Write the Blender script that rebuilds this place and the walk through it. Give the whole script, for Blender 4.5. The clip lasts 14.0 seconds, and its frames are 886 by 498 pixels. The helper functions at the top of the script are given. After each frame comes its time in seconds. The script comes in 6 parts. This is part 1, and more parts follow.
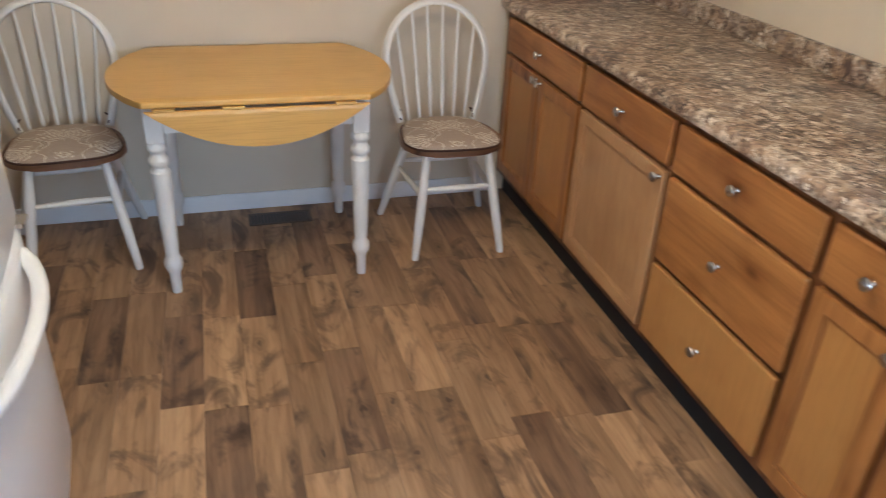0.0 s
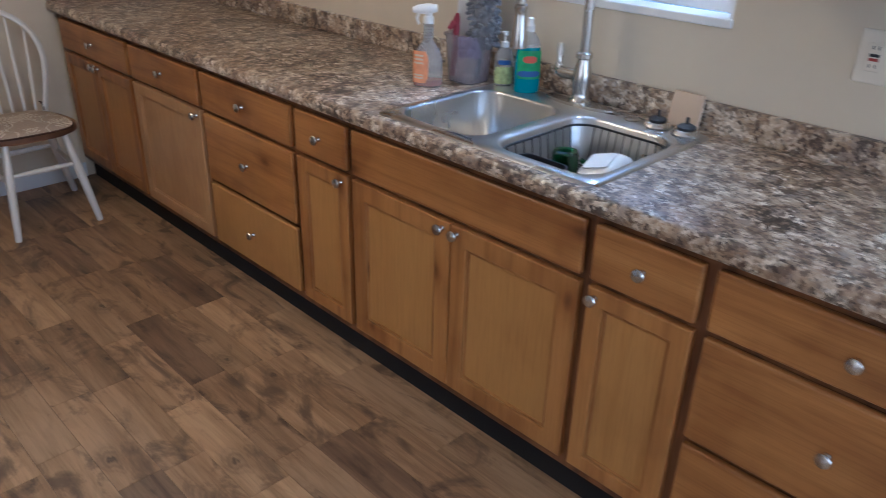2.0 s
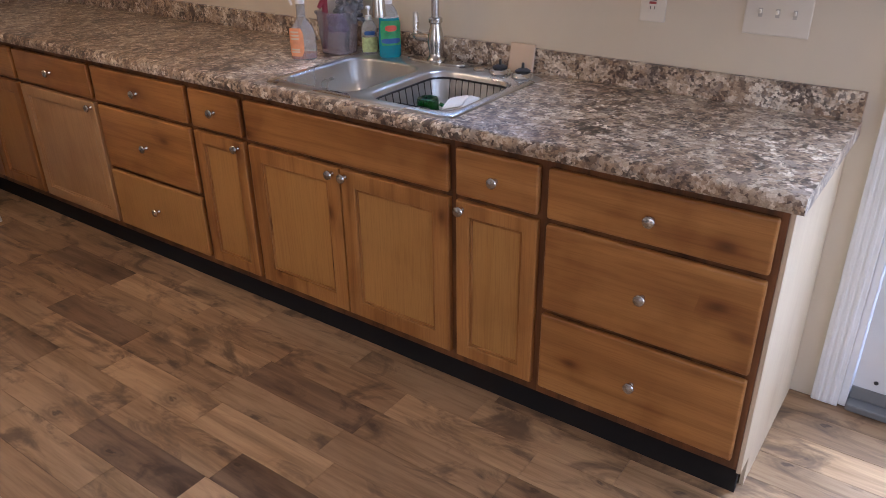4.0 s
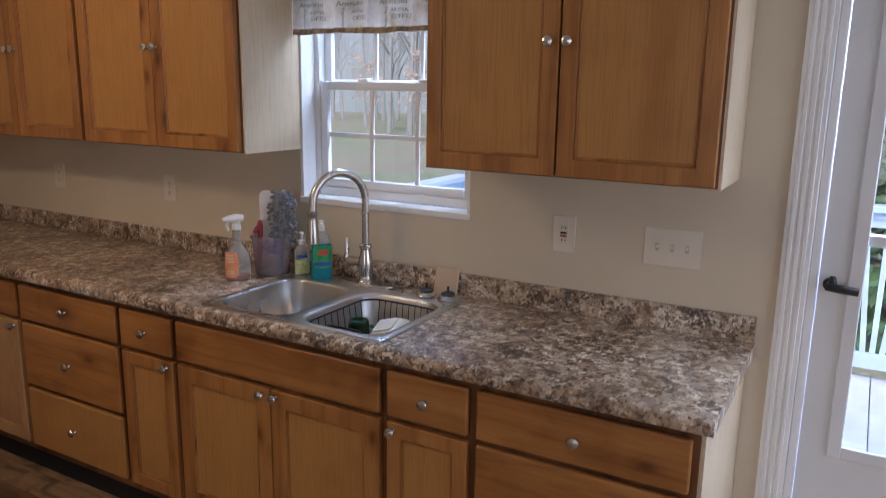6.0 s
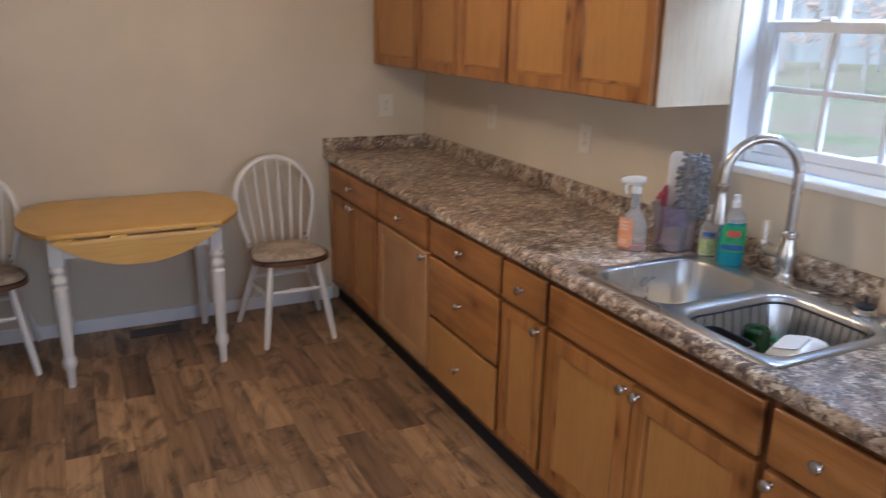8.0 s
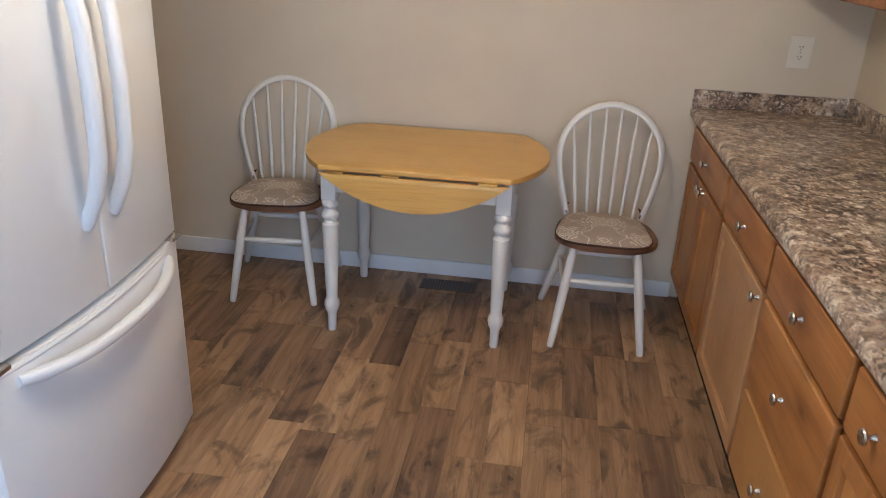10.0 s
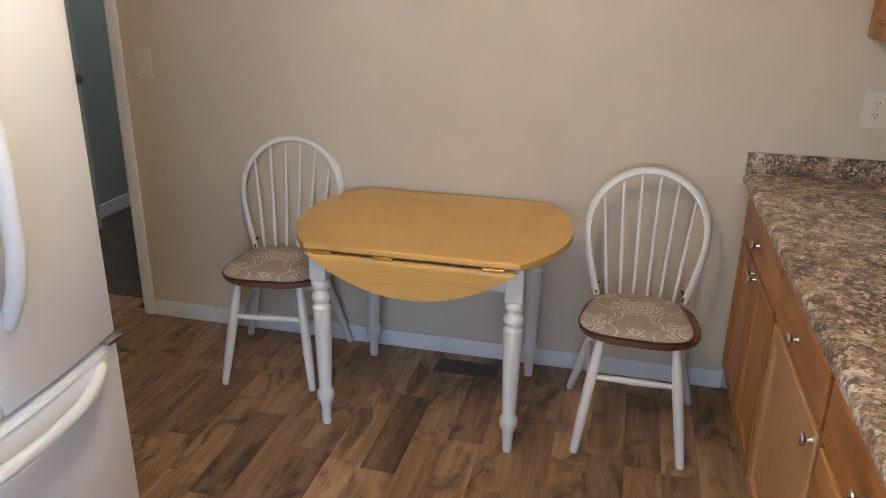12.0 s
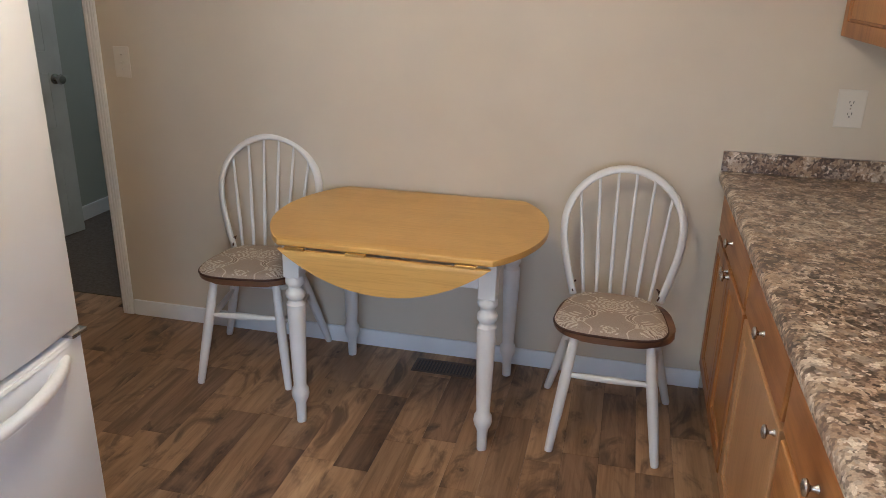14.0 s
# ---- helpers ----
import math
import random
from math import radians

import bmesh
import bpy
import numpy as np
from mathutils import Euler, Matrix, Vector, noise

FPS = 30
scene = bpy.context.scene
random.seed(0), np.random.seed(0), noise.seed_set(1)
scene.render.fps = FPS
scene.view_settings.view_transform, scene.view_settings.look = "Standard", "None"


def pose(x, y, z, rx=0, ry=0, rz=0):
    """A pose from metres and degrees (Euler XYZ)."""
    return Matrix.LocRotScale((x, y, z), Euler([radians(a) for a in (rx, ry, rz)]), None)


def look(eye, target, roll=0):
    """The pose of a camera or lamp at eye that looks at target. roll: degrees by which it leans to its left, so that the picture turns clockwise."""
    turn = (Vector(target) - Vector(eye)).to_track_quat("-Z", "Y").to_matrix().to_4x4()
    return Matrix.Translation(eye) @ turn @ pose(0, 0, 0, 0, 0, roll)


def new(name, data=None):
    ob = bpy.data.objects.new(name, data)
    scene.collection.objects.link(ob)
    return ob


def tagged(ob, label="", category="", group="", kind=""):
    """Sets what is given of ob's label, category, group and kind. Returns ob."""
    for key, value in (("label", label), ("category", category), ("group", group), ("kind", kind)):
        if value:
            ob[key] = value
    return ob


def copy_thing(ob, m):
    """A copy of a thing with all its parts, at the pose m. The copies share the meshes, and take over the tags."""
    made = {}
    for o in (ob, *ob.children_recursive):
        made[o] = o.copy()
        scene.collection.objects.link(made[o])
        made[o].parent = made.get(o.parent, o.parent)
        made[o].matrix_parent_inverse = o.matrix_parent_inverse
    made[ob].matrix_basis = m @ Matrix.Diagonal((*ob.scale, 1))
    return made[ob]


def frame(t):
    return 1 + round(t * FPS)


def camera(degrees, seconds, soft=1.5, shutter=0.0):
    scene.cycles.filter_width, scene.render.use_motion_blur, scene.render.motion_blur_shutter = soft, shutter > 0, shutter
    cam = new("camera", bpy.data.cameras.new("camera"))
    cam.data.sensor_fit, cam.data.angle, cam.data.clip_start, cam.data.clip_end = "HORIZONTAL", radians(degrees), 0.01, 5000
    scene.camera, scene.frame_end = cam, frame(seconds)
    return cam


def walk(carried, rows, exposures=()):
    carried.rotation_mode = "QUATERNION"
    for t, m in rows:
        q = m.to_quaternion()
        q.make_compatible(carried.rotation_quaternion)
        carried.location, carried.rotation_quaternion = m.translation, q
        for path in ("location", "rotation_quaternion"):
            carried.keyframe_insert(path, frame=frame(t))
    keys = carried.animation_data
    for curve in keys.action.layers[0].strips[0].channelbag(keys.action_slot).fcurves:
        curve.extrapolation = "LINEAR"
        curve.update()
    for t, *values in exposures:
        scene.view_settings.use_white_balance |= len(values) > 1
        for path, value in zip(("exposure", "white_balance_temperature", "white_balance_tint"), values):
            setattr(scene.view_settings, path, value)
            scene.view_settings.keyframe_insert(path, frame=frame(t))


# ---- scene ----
cam = camera(60.5, 14.0, 0.45, 0.3)
PATH = [
    (0, (-1.857, -3.196, 1.531), (-1.333, -1.524, 0.567), 3.0),
    (0.5, (-1.789, -3.468, 1.518), (-1.059, -1.855, 0.588), 4.9),
    (1, (-1.827, -3.686, 1.526), (-1.008, -2.111, 0.606), 2.9),
    (1.5, (-1.942, -3.89, 1.531), (-0.907, -2.441, 0.619), 1.9),
    (2, (-1.973, -4.083, 1.557), (-0.706, -2.827, 0.653), 1.6),
    (2.5, (-2.018, -4.283, 1.557), (-0.701, -3.091, 0.639), 1.0),
    (2.7, (-2.042, -4.326, 1.556), (-0.72, -3.137, 0.64), 0.6),
    (4.8, (-2.383, -4.401, 1.569), (-0.838, -3.464, 0.712), -0.1),
    (5, (-2.381, -4.407, 1.58), (-0.811, -3.461, 0.778), -0.1),
    (5.5, (-2.377, -4.405, 1.633), (-0.735, -3.439, 1.025), 0.1),
    (6, (-2.375, -4.399, 1.663), (-0.672, -3.44, 1.24), 0.9),
    (6.5, (-2.365, -4.403, 1.694), (-0.64, -3.439, 1.384), 1.3),
    (7, (-2.32, -4.38, 1.715), (-0.685, -3.266, 1.421), 1.0),
    (7.5, (-2.136, -4.34, 1.687), (-0.851, -2.849, 1.334), 0.6),
    (8, (-1.965, -4.262, 1.645), (-1.114, -2.545, 1.074), 1.1),
    (8.5, (-1.802, -4.05, 1.589), (-1.261, -2.249, 0.907), 2.0),
    (9, (-1.606, -3.833, 1.562), (-1.303, -2.018, 0.779), 1.4),
    (9.2, (-1.514, -3.754, 1.564), (-1.365, -1.923, 0.773), 2.0),
    (11.3, (-1.123, -2.981, 1.608), (-1.543, -1.161, 0.894), 1.2),
    (11.5, (-1.114, -2.961, 1.63), (-1.546, -1.145, 0.91), 0.9),
    (12, (-1.088, -2.939, 1.619), (-1.528, -1.118, 0.917), 0.9),
    (12.5, (-1.049, -2.922, 1.604), (-1.494, -1.099, 0.912), 0.7),
    (13, (-1.031, -2.929, 1.577), (-1.469, -1.098, 0.902), 0.7),
    (13.5, (-1.012, -2.92, 1.588), (-1.451, -1.093, 0.904), 0.8),
    (14, (-1.014, -2.928, 1.582), (-1.445, -1.098, 0.901), 1.2),
]
walk(cam, [(t, look(eye, target, roll)) for t, eye, target, roll in PATH],
     [(0.0, 2.25, 5250, 10), (1.0, 2.02, 5000, 7), (1.5, 1.52, 4800, 9), (2.0, 1.52, 4950, 13), (2.5, 1.5, 5200, 16), (5.0, 1.12, 5900, 27), (5.5, 0.92, 5950, 25),
      (6.5, 0.87, 6050, 21), (7.1, 0.83, 6800, 26), (7.5, 1.18, 6300, 22), (8.0, 1.45, 5550, 18), (8.5, 1.73, 5400, 19), (9.0, 2.0, 5150, 13), (11.3, 2.02, 5250, 12), (14.0, 2.04, 5200, 12)])

# ---------- world, sun, large lights ----------
world = bpy.data.worlds.new("overcast_sky")
scene.world = world
world.use_nodes = True
wn = world.node_tree.nodes
sky = wn.new("ShaderNodeTexSky")
sky.sky_type = 'NISHITA'
sky.sun_disc = False
sky.sun_elevation = radians(52)
sky.sun_rotation = radians(-112)
sky.air_density, sky.dust_density = 1.2, 2.5
wn["Background"].inputs["Strength"].default_value = 0.125
world.node_tree.links.new(sky.outputs[0], wn["Background"].inputs["Color"])

sun_data = bpy.data.lights.new("sun", 'SUN')
sun_data.energy, sun_data.angle, sun_data.color = 1.25, radians(25), (0.97, 0.98, 1.0)
sun = new("sun", sun_data)
sun.matrix_world = look((-14, -6, 19.5), (0, 0, 0))


def lamp(name, kind, at, target, watts, colour, size=0.2, size_y=None):
    d = bpy.data.lights.new(name, kind)
    d.energy, d.color = watts, colour
    if kind == 'AREA':
        d.shape, d.size = 'RECTANGLE', size
        d.size_y = size_y or size
    else:
        d.shadow_soft_size = size
    ob = new(name, d)
    ob.matrix_world = look(at, target)
    return ob


# the warm kitchen ceiling lamp, inferred but out of view; the rest are added fill
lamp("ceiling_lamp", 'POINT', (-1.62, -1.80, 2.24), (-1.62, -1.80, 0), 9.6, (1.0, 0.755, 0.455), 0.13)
# added fill lamps in invented openings: south and east here, west below
lamp("fill_lamp_south", 'AREA', (-1.5, -7.05, 1.4), (-1.5, 0, 1.0), 9.0, (0.80, 0.90, 1.0), 1.7, 1.3)
lamp("fill_lamp_east", 'AREA', (0.06, -6.15, 1.4), (-2.6, -4.2, 0.7), 14, (0.62, 0.81, 1.0), 1.15, 1.2)
# lamps added outside, hidden above door and sink window, for extra skylight
lamp("door_sky_fill", 'AREA', (0.42, -4.73, 2.42), (-0.55, -4.25, 0.90), 42.0, (0.66, 0.83, 1.0), 0.75, 0.40)
lamp("sink_sky_fill", 'AREA', (0.36, -2.79, 2.38), (-0.45, -3.05, 0.90), 11.0, (0.60, 0.80, 1.0), 0.70, 0.28)
lamp("fill_lamp_west", 'AREA', (-6.52, -4.5, 1.42), (0, -4.0, 1.0), 7.5, (0.96, 0.96, 0.97), 1.7, 1.3)
# fill added to brighten the hallway; no lamp is known there
lamp("fill_lamp_hall", 'POINT', (-3.5, 1.9, 2.2), (-3.5, 1.9, 0), 2.6, (1.0, 0.97, 0.88), 0.12)


# ---------- materials ----------
def shader(name, rough=0.5, metal=0.0, base=(0.5, 0.5, 0.5)):
    m = bpy.data.materials.new(name)
    m.use_nodes = True
    b = m.node_tree.nodes["Principled BSDF"]
    b.inputs["Base Color"].default_value = (*base, 1)
    b.inputs["Roughness"].default_value = rough
    b.inputs["Metallic"].default_value = metal
    return m, m.node_tree.nodes, m.node_tree.links, b


def node(nodes, kind, **values):
    n = nodes.new(kind)
    for key, value in values.items():
        n.inputs[key.replace("_", " ")].default_value = value
    return n


def ramp(nodes, stops):
    r = nodes.new("ShaderNodeValToRGB")
    e = r.color_ramp.elements
    while len(e) < len(stops):
        e.new(0.5)
    for k, (p, c) in enumerate(stops):
        e[k].position, e[k].color = p, (*c, 1)
    return r


def blend(nodes, links, mode, fac, a, b):
    m = nodes.new("ShaderNodeMix")
    m.data_type, m.blend_type = 'RGBA', mode
    for slot, v in ((0, fac), (6, a), (7, b)):
        if isinstance(v, bpy.types.NodeSocket):
            links.new(v, m.inputs[slot])
        elif slot == 0:
            m.inputs[0].default_value = v
        else:
            m.inputs[slot].default_value = (*v, 1)
    return m.outputs[2]


def spread(nodes, links, scale, seed_by=None):
    """Object coordinates, stretched; each object or island shifted on its own."""
    tc = nodes.new("ShaderNodeTexCoord")
    mp = nodes.new("ShaderNodeMapping")
    mp.inputs["Scale"].default_value = scale
    links.new(tc.outputs["Object"], mp.inputs["Vector"])
    if seed_by:
        if seed_by == "island":
            r = nodes.new("ShaderNodeNewGeometry").outputs["Random Per Island"]
        else:
            r = nodes.new("ShaderNodeObjectInfo").outputs["Random"]
        mul = nodes.new("ShaderNodeMath")
        mul.operation = 'MULTIPLY'
        mul.inputs[1].default_value = 37.0
        links.new(r, mul.inputs[0])
        comb = nodes.new("ShaderNodeCombineXYZ")
        for k in range(3):
            links.new(mul.outputs[0], comb.inputs[k])
        links.new(comb.outputs[0], mp.inputs["Location"])
        return mp.outputs[0], r
    return mp.outputs[0], None


def relief(nodes, links, bsdf, height, strength=0.1, distance=0.002):
    b = node(nodes, "ShaderNodeBump", Strength=strength, Distance=distance)
    links.new(height, b.inputs["Height"])
    links.new(b.outputs[0], bsdf.inputs["Normal"])


def plain(name, base, rough=0.5, metal=0.0, vary=0.08, scale=6.0, bump=0.05, fine=90.0):
    """Painted, plastic or metal surface with soft unevenness and fine relief."""
    m, n, l, b = shader(name, rough, metal, base)
    v, _ = spread(n, l, (1, 1, 1))
    big = node(n, "ShaderNodeTexNoise", Scale=scale, Detail=4.0)
    small = node(n, "ShaderNodeTexNoise", Scale=fine, Detail=3.0)
    l.new(v, big.inputs["Vector"]), l.new(v, small.inputs["Vector"])
    dark = tuple(c * (1 - vary) for c in base)
    light = tuple(min(1, c * (1 + vary)) for c in base)
    r = ramp(n, [(0.3, dark), (0.7, light)])
    l.new(big.outputs[0], r.inputs[0])
    l.new(r.outputs[0], b.inputs["Base Color"])
    rr = node(n, "ShaderNodeMapRange", To_Min=max(0.02, rough - 0.07), To_Max=min(1, rough + 0.07))
    l.new(big.outputs[0], rr.inputs[0])
    l.new(rr.outputs[0], b.inputs["Roughness"])
    if bump:
        relief(n, l, b, small.outputs[0], bump, 0.001)
    return m


def oak(name, along, light, mid, dark, rough=0.38, rings=1.0, blotch=0.8, plane="yz"):
    """Stained wood; along: the axis of the grain."""
    m, n, l, b = shader(name, rough)
    s = [14.0, 14.0, 14.0]
    s["xyz".index(along)] = 1.1
    v, r = spread(n, l, s, "object")
    warp = node(n, "ShaderNodeTexNoise", Scale=0.55, Detail=2.0, Distortion=0.6)
    l.new(v, warp.inputs["Vector"])
    bands = node(n, "ShaderNodeMath")
    bands.operation = 'MULTIPLY'
    bands.inputs[1].default_value = 15.0 * rings
    l.new(warp.outputs[0], bands.inputs[0])
    sine = node(n, "ShaderNodeMath")
    sine.operation = 'SINE'
    l.new(bands.outputs[0], sine.inputs[0])
    grain = ramp(n, [(0.0, light), (0.55, mid), (0.93, tuple(0.5 * (p + q) for p, q in zip(mid, dark))), (1.0, dark)])
    half = node(n, "ShaderNodeMapRange", From_Min=-1.0)
    l.new(sine.outputs[0], half.inputs[0])
    l.new(half.outputs[0], grain.inputs[0])
    s2 = [90.0, 90.0, 90.0]
    s2["xyz".index(along)] = 3.0
    v2, _ = spread(n, l, s2, "object")
    fine = node(n, "ShaderNodeTexNoise", Scale=2.0, Detail=5.0, Roughness=0.7)
    l.new(v2, fine.inputs["Vector"])
    pores = ramp(n, [(0.36, tuple(0.62 * c for c in mid)), (0.55, (1, 1, 1))])
    l.new(fine.outputs[0], pores.inputs[0])
    c = blend(n, l, 'MULTIPLY', 0.22, grain.outputs[0], pores.outputs[0])
    v3, _ = spread(n, l, (5, 5, 5), "object")
    blot = node(n, "ShaderNodeTexNoise", Scale=0.9, Detail=3.0)
    l.new(v3, blot.inputs["Vector"])
    tone = ramp(n, [(0.36, (0.72, 0.64, 0.57)), (0.48, (0.98, 0.97, 0.96)), (0.7, (1.10, 1.09, 1.07))])
    l.new(blot.outputs[0], tone.inputs[0])
    c = blend(n, l, 'MULTIPLY', blotch, c, tone.outputs[0])
    s4 = [9.0, 9.0, 9.0]
    s4["xyz".index(along)] = 4.5
    v4, _ = spread(n, l, s4, "object")
    v4 = blend(n, l, 'ADD', 0.35, v4, blot.outputs["Color"])
    axes = n.new("ShaderNodeSeparateXYZ")
    l.new(v4, axes.inputs[0])
    face = n.new("ShaderNodeCombineXYZ")
    for k, axis in enumerate(plane):
        l.new(axes.outputs["xyz".index(axis)], face.inputs[k])
    spot = node(n, "ShaderNodeTexVoronoi", Scale=0.75)
    spot.voronoi_dimensions = '2D'
    l.new(face.outputs[0], spot.inputs["Vector"])
    eye = ramp(n, [(0.0, (0.26, 0.19, 0.15)), (0.06, (0.45, 0.36, 0.30)), (0.12, (0.74, 0.67, 0.61)), (0.22, (0.92, 0.89, 0.86)), (0.34, (1, 1, 1))])
    l.new(spot.outputs["Distance"], eye.inputs[0])
    pick = n.new("ShaderNodeSeparateColor")
    l.new(spot.outputs["Color"], pick.inputs[0])
    some = ramp(n, [(0.55, (0, 0, 0)), (0.72, (0.95, 0.95, 0.95))])
    l.new(pick.outputs[0], some.inputs[0])
    if blotch > 0.4:
        c = blend(n, l, 'MULTIPLY', some.outputs[0], c, eye.outputs[0])
    l.new(c, b.inputs["Base Color"])
    relief(n, l, b, fine.outputs[0], 0.12, 0.0008)
    return m


def maths(nodes, links, op, a, b=None):
    m = nodes.new("ShaderNodeMath")
    m.operation = op
    for k, v in enumerate((a, b)):
        if isinstance(v, bpy.types.NodeSocket):
            links.new(v, m.inputs[k])
        elif v is not None:
            m.inputs[k].default_value = v
    return m.outputs[0]


def plank_look(name, tones, seed_by):
    """Printed vinyl planks: long grain, arched figure, smoky patches and ringed knots."""
    m, n, l, b = shader(name, 0.42)
    v, r = spread(n, l, (30, 1.9, 30), seed_by)
    grain = node(n, "ShaderNodeTexNoise", Scale=1.0, Detail=6.0, Roughness=0.62, Distortion=0.35)
    l.new(v, grain.inputs["Vector"])
    body = ramp(n, [(0.32, tuple(0.80 * q for q in tones[1])), (0.42, tones[1]), (0.58, tones[0])])
    l.new(grain.outputs[0], body.inputs[0])
    c = body.outputs[0]
    va, _ = spread(n, l, (8.0, 1.25, 8.0), seed_by)
    arch = node(n, "ShaderNodeTexNoise", Scale=1.0, Detail=2.0, Distortion=0.5)
    l.new(va, arch.inputs["Vector"])
    lines = maths(n, l, 'SINE', maths(n, l, 'MULTIPLY', arch.outputs[0], 62.0))
    figure = ramp(n, [(0.62, (1, 1, 1)), (0.95, (0.70, 0.66, 0.62))])
    l.new(maths(n, l, 'MULTIPLY', maths(n, l, 'ADD', lines, 1.0), 0.5), figure.inputs[0])
    c = blend(n, l, 'MULTIPLY', 0.26, c, figure.outputs[0])
    v2, _ = spread(n, l, (130, 5, 130), seed_by)
    fine = node(n, "ShaderNodeTexNoise", Scale=1.0, Detail=5.0, Roughness=0.7)
    l.new(v2, fine.inputs["Vector"])
    streak = ramp(n, [(0.33, (0.62, 0.58, 0.54)), (0.47, (0.96, 0.95, 0.94)), (0.66, (1.10, 1.10, 1.10))])
    l.new(fine.outputs[0], streak.inputs[0])
    c = blend(n, l, 'MULTIPLY', 0.40, c, streak.outputs[0])
    v3, _ = spread(n, l, (11.0, 5.0, 11.0), seed_by)
    smoke = node(n, "ShaderNodeTexNoise", Scale=0.70, Detail=5.0, Roughness=0.60, Distortion=1.1)
    l.new(v3, smoke.inputs["Vector"])
    veil = ramp(n, [(0.515, (0, 0, 0)), (0.58, (0.42, 0.42, 0.42)), (0.66, (0.85, 0.85, 0.85))])
    l.new(smoke.outputs[0], veil.inputs[0])
    c = blend(n, l, 'MIX', veil.outputs[0], c, tones[2])
    bend = blend(n, l, 'ADD', 1.0, v3, smoke.outputs["Color"])
    cell = node(n, "ShaderNodeTexVoronoi", Scale=0.62)
    cell.voronoi_dimensions = '2D'
    l.new(bend, cell.inputs["Vector"])
    pick = n.new("ShaderNodeSeparateColor")
    l.new(cell.outputs["Color"], pick.inputs[0])
    some = ramp(n, [(0.42, (0, 0, 0)), (0.60, (1, 1, 1))])
    l.new(pick.outputs[0], some.inputs[0])
    near = ramp(n, [(0.03, (0.90, 0.90, 0.90)), (0.10, (0.50, 0.50, 0.50)), (0.30, (0, 0, 0))])
    l.new(cell.outputs["Distance"], near.inputs[0])
    rings = maths(n, l, 'ADD', maths(n, l, 'MULTIPLY', maths(n, l, 'SINE', maths(n, l, 'MULTIPLY', cell.outputs["Distance"], 70.0)), 0.22), 0.78)
    knot = blend(n, l, 'MULTIPLY', 1.0, some.outputs[0], near.outputs[0])
    knot = maths(n, l, 'MULTIPLY', knot, rings)
    c = blend(n, l, 'MIX', knot, c, tuple(0.8 * q for q in tones[2]))
    tint = ramp(n, [(0.0, (0.82, 0.81, 0.81)), (0.45, (1.0, 0.98, 0.96)), (1.0, (1.16, 1.15, 1.12))])
    l.new(r, tint.inputs[0])
    c = blend(n, l, 'MULTIPLY', 1.0, c, tint.outputs[0])
    l.new(c, b.inputs["Base Color"])
    rr = node(n, "ShaderNodeMapRange", To_Min=0.36, To_Max=0.52)
    l.new(fine.outputs[0], rr.inputs[0])
    l.new(rr.outputs[0], b.inputs["Roughness"])
    relief(n, l, b, fine.outputs[0], 0.15, 0.0008)
    return m


